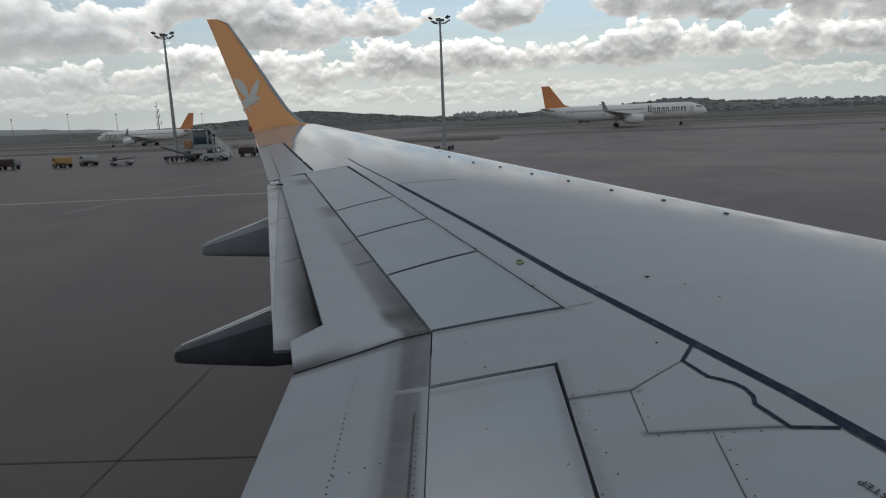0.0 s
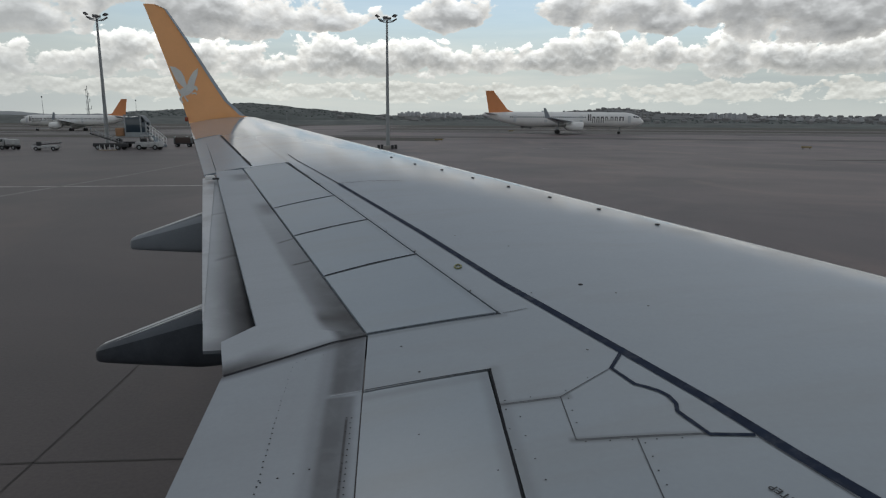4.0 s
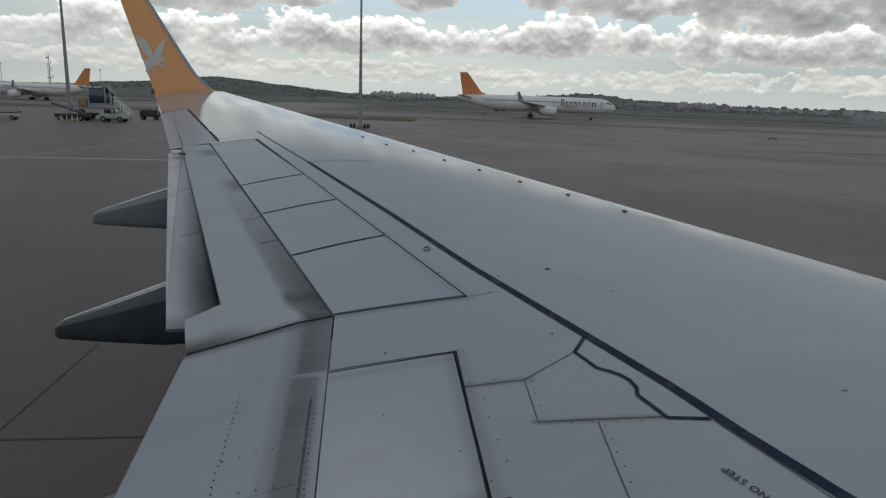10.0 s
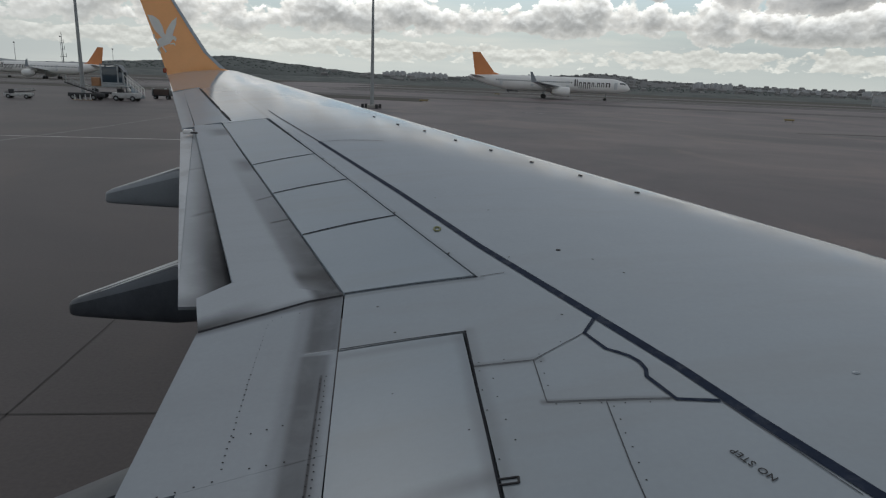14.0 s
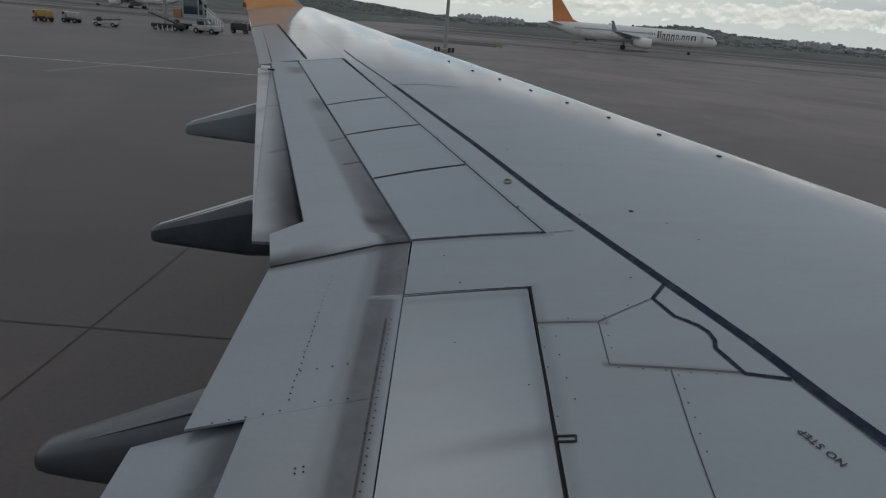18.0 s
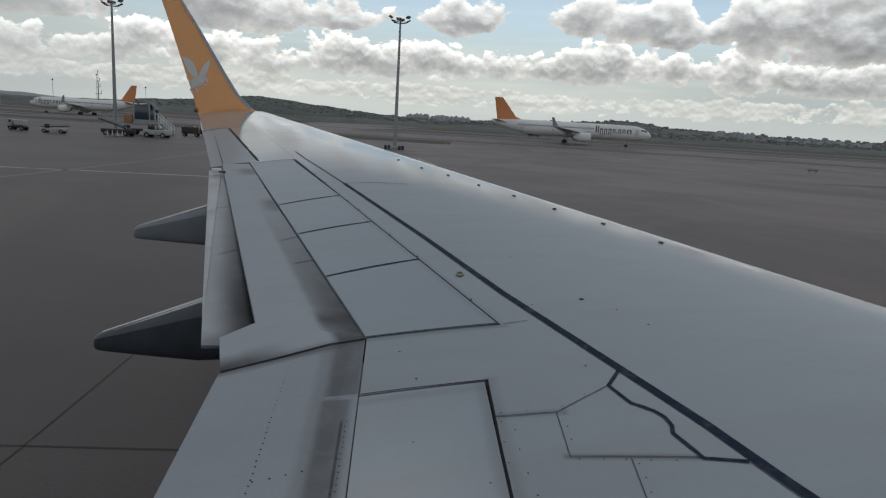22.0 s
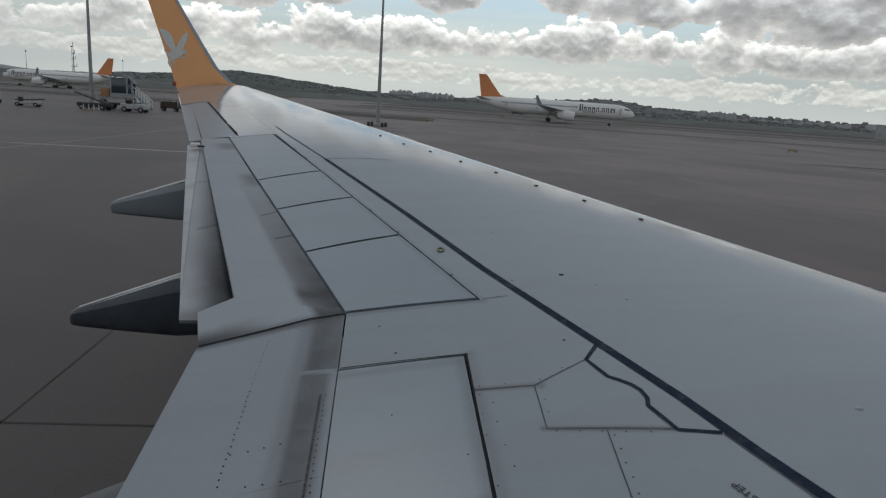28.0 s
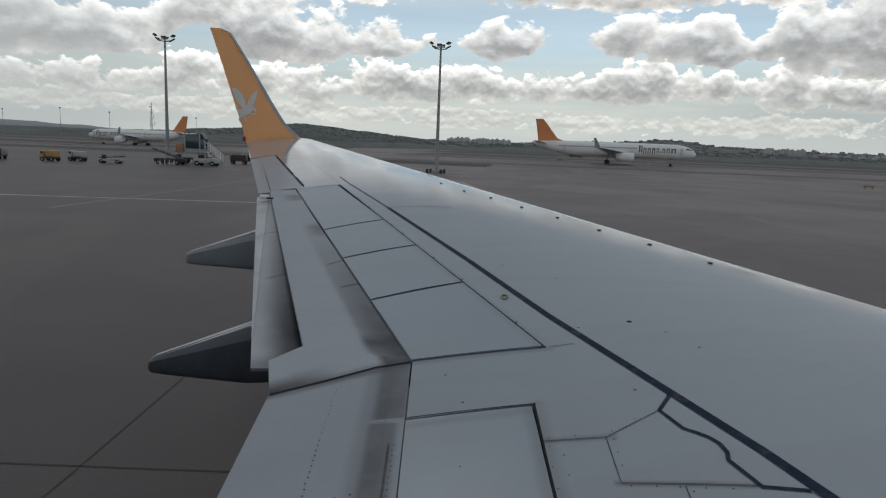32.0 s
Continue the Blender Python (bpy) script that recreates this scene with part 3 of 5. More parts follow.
def box(bm, size, at=(0, 0, 0), bevel=0.0, turn=(0, 0, 0), taper=1.0):
    """A box into bm, with rounded edges and, if wanted, a smaller top."""
    got = bmesh.ops.create_cube(bm, size=1.0)["verts"]
    for v in got:
        s = taper if v.co.z > 0 else 1.0
        v.co = Vector((v.co.x * size[0] * s, v.co.y * size[1] * s, v.co.z * size[2]))
    if bevel:
        edges = list({e for v in got for e in v.link_edges})
        made = bmesh.ops.bevel(bm, geom=edges, offset=bevel, segments=2, affect="EDGES", profile=0.5)
        got = list({v for f in made["faces"] for v in f.verts} | {v for v in got if v.is_valid})
    bmesh.ops.transform(bm, matrix=pose(*at, *turn), verts=got)
    return bm


def rod(bm, a, b, r0, r1=None, sides=8):
    """A straight tapered rod from a to b."""
    a, b = Vector(a), Vector(b)
    r1 = r0 if r1 is None else r1
    got = bmesh.ops.create_cone(bm, cap_ends=True, segments=sides, radius1=r0, radius2=r1, depth=(b - a).length)["verts"]
    m = Matrix.Translation((a + b) / 2) @ (b - a).to_track_quat("Z", "Y").to_matrix().to_4x4()
    bmesh.ops.transform(bm, matrix=m, verts=got)
    return bm


def loft(rings, closed=True, caps=True):
    """Points and faces of a skin over rings of equally many points."""
    n, verts, faces = len(rings[0]), [p for ring in rings for p in ring], []
    for i in range(len(rings) - 1):
        for j in range(n if closed else n - 1):
            a, b = i * n + j, i * n + (j + 1) % n
            faces.append((a, b, b + n, a + n))
    if caps and closed:
        faces.append(tuple(reversed(range(n))))
        faces.append(tuple(range((len(rings) - 1) * n, len(rings) * n)))
    return verts, faces


def slab(rows, thick, under=None):
    """Points and faces of a solid sheet: rows of top points, its thickness downwards."""
    nu, nv = len(rows), len(rows[0])
    top = [p for row in rows for p in row]
    low = [(x, y, z - (thick if not callable(thick) else thick(x, y))) for x, y, z in top]
    faces, n = [], nu * nv
    for i in range(nu - 1):
        for j in range(nv - 1):
            a = i * nv + j
            faces.append((a, a + nv, a + nv + 1, a + 1))
            faces.append((n + a, n + a + 1, n + a + nv + 1, n + a + nv))
    rim = [j for j in range(nv)] + [i * nv + nv - 1 for i in range(1, nu)] + [(nu - 1) * nv + j for j in range(nv - 2, -1, -1)] + [i * nv for i in range(nu - 2, 0, -1)]
    for a, b in zip(rim, rim[1:] + rim[:1]):
        faces.append((a, b, n + b, n + a))
    return top + low, faces


def mixed(a, b, s):
    return tuple(p + (q - p) * s for p, q in zip(a, b))


# ---- the wing's shape ----
EYE_Z = 3.9


def nose_x(y):
    return 4.83 - 0.5224 * y


def tail_x(y):
    return 0.10 - 0.300 * y


def top_z(x, y):
    """Height of the wing's upper skin."""
    c = nose_x(y) - tail_x(y)
    s = (nose_x(y) - x) / c
    return EYE_Z - 1.13 + 0.083 * y + (0.14 * s * (1 - s) - 0.085 * s) * c


def spoiler_back(y):
    return -0.129 - 0.338 * (y - 3.206) if y > 3.206 else -0.13


def hinge_x(y):
    return 0.557 - 0.3617 * (y - 3.2)


def outer_tail(y):
    return -2.42 - 0.324 * (y - 8.55)


def flap_z(x, y):
    s = spoiler_back(y)
    return top_z(s, y) - 0.10 * (s - x)


def quad_rows(a, b, c, d, nu, nv, height, lift=0.0):
    """Rows of points over the plan figure a-b-c-d (a to b the first row's ends), lying on height(x, y)."""
    rows = []
    for i in range(nu + 1):
        p, q = mixed(a, d, i / nu), mixed(b, c, i / nu)
        rows.append([(x, y, height(x, y) + lift) for x, y in (mixed(p, q, j / nv) for j in range(nv + 1))])
    return rows


def ribbon(points, width, height, lift=0.003, step=0.08, ends=None):
    """A flat band along a plan line, lying on height(x, y)."""
    fine = [Vector(points[0])]
    for a, b in zip(points, points[1:]):
        a, b = Vector(a), Vector(b)
        n = max(1, int((b - a).length / step))
        fine += [a.lerp(b, i / n) for i in range(1, n + 1)]
    verts, faces = [], []
    for i, p in enumerate(fine):
        d = (fine[min(i + 1, len(fine) - 1)] - fine[max(i - 1, 0)]).normalized()
        s = i / (len(fine) - 1)
        w = width if ends is None else ends[0] + (ends[1] - ends[0]) * s
        side = Vector((-d.y, d.x)) * w / 2
        for q in (p + side, p - side):
            verts.append((q.x, q.y, height(q.x, q.y) + lift))
        if i:
            a = 2 * i
            faces.append((a - 2, a - 1, a + 1, a))
    return verts, faces


airliner = thing("airliner", (0, 0, 0), "white and grey passenger jet with an orange winglet on the apron", "aircraft")


def rear_edge(y):
    """Where the fixed upper skin ends: spoilers, panels and the aileron lie behind it."""
    if y < 2.676:
        return 0.425
    if y < 3.2:
        return -0.128
    if y < 8.41:
        return hinge_x(y) + 0.004
    if y < 8.49:
        return spoiler_back(y)
    if y < 12.12:
        return -1.886 - 0.3617 * (y - 8.73) + 0.004
    return outer_tail(y)


def wing_body():
    """The wing box: upper skin to the rear edge, round nose, lower skin, bay by bay."""
    v, f = [], []
    for y0, y1, n in ((-0.35, 2.676, 14), (2.676, 3.2, 3), (3.2, 8.41, 26), (8.41, 8.49, 1), (8.49, 12.12, 18), (12.12, 14.98, 14)):
        skin = []
        for i in range(n + 1):
            y = y0 + (y1 - y0) * i / n
            back = rear_edge(min(max(y, y0 + 1e-5), y1 - 1e-5))
            nose, c = nose_x(y), nose_x(y) - tail_x(y)
            ring = []
            for j in range(29):
                x = nose - (nose - back) * (1 - j / 28) ** 1.6
                d = max(0.0, 1 - (nose - x) / (0.07 * c))
                ring.append((x, y, top_z(x, y) - 0.016 * c * d * d))
            z = top_z(nose, y) - 0.016 * c
            for dx, dz in ((0.004, -0.008), (0.006, -0.016), (0.005, -0.026), (0.002, -0.036)):
                ring.append((nose + c * dx, y, z + c * dz))
            for j in range(1, 12):
                s = j / 11
                x = nose - (nose - back) * s
                ring.append((x, y, top_z(x, y) - c * (0.052 + 0.05 * math.sin(math.pi * min(1, s * 0.9 + 0.05)) - 0.045 * s * (1 if y > 3 else 0.5)) - 0.012))
            skin.append(ring)
        bv, bf = loft(skin)
        f += [tuple(len(v) + k for k in face) for face in bf]
        v += bv
    return mesh_part("wing", v, f, WING, airliner, "light grey painted wing skin with panel seams", smooth=30)


wing = wing_body()


def on_wing(name, rows, thick, mat, parent=airliner, label="", smooth=30):
    v, f = slab(rows, thick)
    return mesh_part(name, v, f, mat, parent, label, smooth)


# black sheets under the gaps, added to stand in for the shade inside
on_wing("gap_shade_sheet", quad_rows((0.60, 3.0), (-0.10, 3.0), (-1.84, 8.42), (-1.30, 8.42), 24, 4, top_z, -0.035), 0.05, GAP_SHADE, wing)
on_wing("gap_shade_sheet", quad_rows((0.48, -0.3), (-0.10, -0.3), (-0.10, 2.70), (0.48, 2.70), 12, 4, top_z, -0.035), 0.05, GAP_SHADE, wing)

# spoilers: four outer panels and the double one at the end, with open gaps between
SPOILER_CUTS = [3.215, 4.20, 5.20, 6.185, 8.385]
for n, (y0, y1) in enumerate(zip(SPOILER_CUTS, SPOILER_CUTS[1:])):
    a0, a1 = y0 + 0.010, y1 - 0.010
    lean = 0.09    # side edges stand square to the hinge

    def corner(y, front):
        return (hinge_x(y + lean * front) - 0.010, y + lean * front * (n < 3 or y < 7)) if front else (spoiler_back(y), y)

    rows = quad_rows(corner(a0, 1) if n else (hinge_x(a0) - 0.010, a0), corner(a0 - (0.06 if n else 0), 0), corner(a1 - (0.06 if n < 3 else 0), 0), corner(a1, 1), 12, 8, top_z, 0.002)
    on_wing("spoiler", rows, 0.02, SPOILER, airliner, "grey spoiler panel with dark gaps round it")
for y in SPOILER_CUTS[1:4]:
    v, f = ribbon([(hinge_x(y + 0.09) - 0.012, y + 0.088), (mixed((hinge_x(y + 0.09),), (spoiler_back(y - 0.06),), 0.5)[0], y + 0.026), (spoiler_back(y - 0.06) + 0.004, y - 0.058)], 0.019, top_z, 0.0045)
    mesh_part("gap", v, f, SEAM, wing, "black gap between two spoilers", smooth=0)
# inboard ground spoiler
on_wing("spoiler", quad_rows((0.412, 0.2), (-0.13, 0.2), (-0.13, 2.662), (0.412, 2.655), 16, 8, top_z, 0.002), 0.02, SPOILER, airliner, "grey spoiler panel with a wide dark gap")
# aileron and its tab
def aileron_front(y):
    return -1.886 - 0.3617 * (y - 8.73)
rows = quad_rows((aileron_front(8.50) - 0.016, 8.50), (-2.25, 8.52), (outer_tail(12.1) + 0.20, 12.06), (aileron_front(12.1) - 0.016, 12.1), 16, 6, top_z, -0.004)
aileron = on_wing("aileron", rows, 0.05, SPOILER, airliner, "light grey aileron")
on_wing("tab", quad_rows((-2.262, 8.52), (outer_tail(8.53), 8.53), (outer_tail(12.06), 12.06), (outer_tail(12.06) + 0.19, 12.06), 12, 3, top_z, -0.008), 0.025, SPOILER, aileron)

for y0, y1 in ((8.62, 9.35), (9.6, 11.9)):
    v, f = ribbon([(aileron_front(y0) - 0.006, y0), (aileron_front(y1) - 0.006, y1)], 0.03, top_z, 0.004)
    mesh_part("gap", v, f, SEAM, aileron, "black gap ahead of the aileron", smooth=0)


# ---- flaps ----
def slot_x(y):
    return -0.755 - 0.3027 * (y - 3.501)
def flap_tail(y):
    return -1.105 - 0.2745 * (y - 3.70)
def flap_thick(x, y):
    return 0.03 + 0.10 * max(0.0, min(1.0, (x - slot_x(y)) / 0.6))
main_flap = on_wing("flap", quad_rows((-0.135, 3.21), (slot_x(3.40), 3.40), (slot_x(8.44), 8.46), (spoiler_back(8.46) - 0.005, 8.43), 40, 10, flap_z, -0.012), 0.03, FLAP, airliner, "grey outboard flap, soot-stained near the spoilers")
def edge_y(x):
    """The curved joint between the outer flap's end and the fixed panel."""
    knots = ((-0.90, 2.915), (-0.807, 2.953), (-0.53, 3.068), (-0.31, 3.168), (-0.13, 3.206))
    for (x0, y0), (x1, y1) in zip(knots, knots[1:]):
        if x <= x1:
            return y0 + (y1 - y0) * (x - x0) / (x1 - x0)
    return 3.206


def cap_rows():
    rows = []
    for i in range(15):
        s, row = i / 14, []
        for t in (0.0, 0.15, 0.3, 0.45, 0.6, 0.7, 0.8, 0.9, 1.0):
            end = mixed((-0.800, 2.965), (-0.905, 3.335), t / 0.7) if t <= 0.7 else mixed((-0.905, 3.335), (-0.750, 3.505), (t - 0.7) / 0.3)
            x, y = mixed((-0.135, 3.213 + 0.03 * t), end, s)
            bend = edge_y(x) + 0.007 - (3.213 + (2.965 - 3.213) * s)
            y += bend * max(0.0, 1 - t * 1.5)
            row.append((x, y, flap_z(x, y) - 0.009))
        rows.append(row)
    return rows


on_wing("end_cap", cap_rows(), lambda x, y: 0.02 + 0.10 * max(0, min(1, (-0.3 - x) / 0.5)), CAP, main_flap)
# aft flap, lower, behind the slot
def aft_z(x, y):
    s = slot_x(y)
    sink = 0.06 + 0.07 * max(0.0, min(1.0, (5.6 - y) / 2.0))
    return flap_z(s, y) - sink - (0.30 - sink) * 0.45 * max(0.0, s - x) - 0.45 * max(0.0, x - s)
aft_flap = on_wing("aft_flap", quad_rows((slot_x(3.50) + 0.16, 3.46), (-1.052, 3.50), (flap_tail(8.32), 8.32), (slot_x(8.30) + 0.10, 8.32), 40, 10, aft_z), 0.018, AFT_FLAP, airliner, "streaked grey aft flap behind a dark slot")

# rear edge strip, the light on it put into a paler colour
rows = quad_rows((flap_tail(3.9) + 0.004, 3.9), (flap_tail(3.9) - 0.004, 3.9), (flap_tail(8.31) - 0.004, 8.31), (flap_tail(8.31) + 0.15, 8.31), 20, 3, lambda x, y: aft_z(x, y) + 0.004 + 0.08 * max(0.0, x - flap_tail(y)))
on_wing("trailing_edge", rows, 0.02, LIT_EDGE, aft_flap, "trailing edge strip with caught light in its colour")

# fixed panel inboard of the outer flap, and the inboard flap
def inner_edge(x):
    """The joint between the fixed panel and the inboard flap."""
    return 2.030 + 0.237 * (x + 0.136)


def fixed_rows(x0, x1, n):
    rows = []
    for i in range(n + 1):
        x = x0 + (x1 - x0) * i / n
        low = inner_edge(x)
        rows.append([(x, y, flap_z(x, y) - 0.004) for y in (low + (edge_y(x) - 0.007 - low) * j / 16 for j in range(17))])
    return rows


fixed = on_wing("fixed_panel", fixed_rows(-0.136, -0.805, 12), 0.009, FIXED, airliner, "grey riveted panel with a dirty strip")
on_wing("inboard_flap", quad_rows((-0.136, -0.3), (-0.60, -0.3), (-0.610, inner_edge(-0.610) + 0.006), (-0.136, inner_edge(-0.136) + 0.006), 14, 10, flap_z, -0.0045), 0.03, FIXED, airliner, "grey riveted inboard flap panel")
on_wing("inboard_aft_flap", quad_rows((-0.56, -0.3), (-1.0, -0.3), (-0.985, 1.86), (-0.56, 1.97), 14, 8, lambda x, y: flap_z(x, y) - 0.026 - 0.10 * max(0, -0.6 - x)), 0.02, INNER_AFT, airliner, "grey aft flap darkened along its front")
# two more black sheets painting the shade below the flap openings
on_wing("slot_shade_sheet", quad_rows((-0.2, 1.6), (-0.85, 1.6), (-0.85, 2.5), (-0.2, 2.5), 4, 4, flap_z, -0.13), 0.01, GAP_SHADE, fixed)
on_wing("slot_shade_sheet", quad_rows((slot_x(3.3) + 0.5, 3.25), (slot_x(3.3) - 0.15, 3.30), (slot_x(8.3), 8.3), (slot_x(8.3) + 0.3, 8.3), 12, 4, flap_z, -0.24), 0.01, GAP_SHADE, main_flap)


def fairing(y, x_tip, x_exit, tip_z, exit_z, low_z, wide, label, mat, spine=FAIRING_LIT_TOP, ridged=True):
    """A canoe-shaped flap track fairing: blunt tip aft, growing forward to where it slips under the flap."""
    tip_low = low_z + 0.03
    rings = []
    for i, s in enumerate((-0.012, 0.0, 0.03, 0.10, 0.25, 0.45, 0.7, 1.0, 1.4, 1.9, 2.4, 2.7)):
        x = x_tip + (x_exit - x_tip) * s
        u = min(1.0, max(0.0, s))
        top = tip_z + (exit_z - tip_z) * u
        low = tip_low + (low_z - tip_low) * u + max(0, s - 1.0) * 0.06
        w = wide * (0.42 + 0.58 * u ** 0.7)
        shrink = ((0.74, 0.90, 0.98) if ridged else (0.45, 0.78, 0.95))[i] if i < 3 else 1.0
        if s > 1.9:
            shrink = 1 - (s - 1.9) * 0.9
        mid, h = (top + low) / 2, (top - low) * shrink
        ring = []
        for j in range(24):
            a = 2 * math.pi * j / 24
            p, q = math.cos(a), math.sin(a)
            # a rounded wedge: narrower on top
            qq = math.copysign(abs(q) ** 0.42, q)
            narrow = 1 - 0.10 * max(0.0, qq) - 0.42 * max(0.0, (qq - 0.62) / 0.38) if ridged else 1 - 0.35 * max(0.0, q) ** 0.8
            ring.append((x, y + w / 2 * shrink * narrow * math.copysign(abs(p) ** (0.30 if ridged else 0.6), p), mid + h / 2 * qq))
        rings.append(ring)
    v, f = loft(rings)
    body = mesh_part("flap_track_fairing", v, f, mat, airliner, label, smooth=33 if ridged else 70)
    # spine strip: its paler colour carries the light on the top facet
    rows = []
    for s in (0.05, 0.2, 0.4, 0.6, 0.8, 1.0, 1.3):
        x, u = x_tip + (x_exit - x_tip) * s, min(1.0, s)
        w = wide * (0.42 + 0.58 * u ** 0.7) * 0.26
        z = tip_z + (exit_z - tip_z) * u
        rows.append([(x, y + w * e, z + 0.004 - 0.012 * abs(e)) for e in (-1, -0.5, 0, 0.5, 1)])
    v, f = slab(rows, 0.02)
    mesh_part("spine", v, f, spine, body, "spine strip with the top light in its colour")
    return body


fairing(4.40, -2.01, -1.30, 2.40, 2.68, 2.268, 0.36, "dark grey flap track fairing, shade in its colour", FAIRING_SHADED)
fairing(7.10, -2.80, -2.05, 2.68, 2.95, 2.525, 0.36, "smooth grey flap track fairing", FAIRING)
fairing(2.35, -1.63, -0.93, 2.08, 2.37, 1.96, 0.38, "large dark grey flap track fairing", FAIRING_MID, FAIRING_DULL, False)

# ---- winglet ----
WINGLET = []    # height, trailing x, leading x, y along the winglet


def winglet():
    te = [(-4.50, 14.97, 3.872), (-4.56, 15.02, 4.02), (-4.66, 15.09, 4.33), (-4.826, 15.155, 4.776), (-5.184, 15.344, 5.72), (-5.43, 15.47, 6.34), (-5.484, 15.492, 6.46)]
    le = [(-2.98, 14.97, 3.95), (-3.30, 15.02, 4.04), (-3.66, 15.08, 4.36), (-3.96, 15.165, 4.80), (-4.56, 15.345, 5.73), (-4.98, 15.46, 6.34), (-5.22, 15.49, 6.45)]
    WINGLET.extend((t[2], t[0], l[0], t[1]) for t, l in zip(te, le))
    rings = []
    for t, l in zip(te, le):
        t, l = Vector(t), Vector(l)
        c = (l - t).length
        flat = t.z < 3.9
        side = Vector((0, 0, 1)) if flat else Vector((0, -1, 0.2)).normalized()
        ring = []
        for j in range(18):
            a = 2 * math.pi * j / 18
            s = 0.5 - 0.5 * math.cos(a)
            w = 0.06 * c * (s ** 0.5 if s > 0 else 0) * (1 - s) * 2.4 * (1 if a < math.pi else -1)
            ring.append(tuple(l.lerp(t, s) + side * w))
        rings.append(ring)
    v, f = loft(rings)
    body = mesh_part("winglet", v, f, ORANGE, airliner, "orange blended winglet with a white emblem", smooth=45)
    # bare metal leading edge
    v, f = [], []
    for i, (t, l) in enumerate(zip(te, le)):
        t, l = Vector(t), Vector(l)
        back = l.lerp(t, 0.07)
        for q in (l + Vector((0.012, -0.01, 0.004)), back + Vector((0, -0.045, 0.012))):
            v.append(tuple(q))
        if i:
            f.append((2 * i - 2, 2 * i - 1, 2 * i + 1, 2 * i))
    mesh_part("leading_edge", v[2:], f[:-1], GREY_EDGE, body, "bare metal leading edge")
    return body


winglet_body = winglet()


def emblem():
    """A plain white winged shape laid on the winglet's inner face."""
    def face_y(x, z):
        for a, b in zip(WINGLET, WINGLET[1:]):
            if z <= b[0]:
                _, te, le, y = mixed(a, b, (z - a[0]) / (b[0] - a[0]))
                s = max(0.02, min(0.98, (le - x) / (le - te)))
                return y - 0.06 * (le - te) * s ** 0.5 * (1 - s) * 2.4
        return 15.4

    def put(points, name="emblem"):
        v = []
        for a, b in points:
            x, z = -4.725 + 0.88 * a, 4.475 + 0.88 * b    # a towards the nose, b upwards
            v.append((x, face_y(x, z) - 0.012, z))
        n = len(v)
        v += [(x, y + 0.02, z) for x, y, z in v]
        f = [tuple(range(n)), tuple(reversed(range(n, 2 * n)))] + [(i, (i + 1) % n, n + (i + 1) % n, n + i) for i in range(n)]
        mesh_part(name, v, f, EMBLEM, winglet_body, "plain white emblem shape", smooth=0)
    # a raised wing on each side of a slender body, then head, tail and legs
    put([(-0.21, 0.72), (-0.07, 0.70), (0.07, 0.60), (0.15, 0.46), (0.19, 0.31), (0.22, 0.25), (0.25, 0.36), (0.31, 0.48), (0.39, 0.60), (0.49, 0.68), (0.48, 0.53), (0.43, 0.38), (0.40, 0.27),
         (0.39, 0.15), (0.32, 0.06), (0.22, 0.01), (0.14, -0.01), (0.05, 0.03), (0.01, 0.09), (0.06, 0.17), (0.13, 0.19), (0.06, 0.26), (-0.03, 0.35), (-0.10, 0.47), (-0.15, 0.58)])
    put([(0.39, 0.25), (0.44, 0.24), (0.49, 0.18), (0.46, 0.11), (0.42, 0.16), (0.38, 0.15)])
    put([(0.02, 0.09), (-0.06, 0.16), (-0.09, 0.26), (-0.05, 0.27), (-0.03, 0.18), (0.05, 0.12)])
    put([(0.06, 0.03), (0.01, -0.09), (0.08, -0.20), (0.11, -0.18), (0.06, -0.09), (0.12, 0.00)])
    put([(0.15, -0.01), (0.24, -0.13), (0.21, -0.16), (0.11, 0.0)])
    put([(0.34, 0.07), (0.44, 0.08), (0.46, 0.02), (0.43, 0.02), (0.42, 0.05), (0.33, 0.03)])


emblem()
bm = bmesh.new()
box(bm, (0.07, 0.05, 0.10), (-4.555, 14.98, 3.96), bevel=0.02)
part("tip_light", bm, RED_LENS, winglet_body, "dull red light at the trailing edge")

# ---- lines, seams and fasteners on the skin ----
def band(name, points, width, mat, parent=wing, height=top_z, lift=0.003, label="", ends=None):
    v, f = ribbon(points, width, height, lift, ends=ends)
    return mesh_part(name, v, f, mat, parent, label, smooth=0)


WALK = [(-0.565, 6.80), (0.203, 4.785), (0.629, 3.608), (1.013, 2.667), (1.198, 2.210), (1.316, 1.868), (1.472, 1.467)]
band("walkway_line", WALK, 0.045, STRIPE, label="dark blue walkway line", ends=(0.034, 0.046))
band("walkway_line", [(1.455, 1.462), (1.69, 1.527), (2.4, 1.72)], 0.044, STRIPE, label="dark blue walkway line", lift=0.0036)
band("walkway_line", [(1.005, 2.655), (0.921, 2.535), (0.969, 2.394), (1.005, 2.362), (1.040, 2.325), (1.063, 2.281), (1.069, 2.224), (1.054, 2.176), (1.103, 2.022), (1.246, 1.985)], 0.017, STRIPE, label="thin dark blue outline", lift=0.0036)
band("panel_seam", [(-0.565, 6.80), (-0.90, 7.65), (-1.20, 8.40), (-1.42, 9.0)], 0.012, SEAM)
band("panel_seam", [(0.425, 2.675), (0.422, 2.402), (0.414, 1.843), (0.412, 1.2), (0.41, 0.3)], 0.008, SEAM, lift=0.004)
band("panel_seam", [(-0.125, 2.680), (0.431, 2.670)], 0.006, SEAM, lift=0.004)
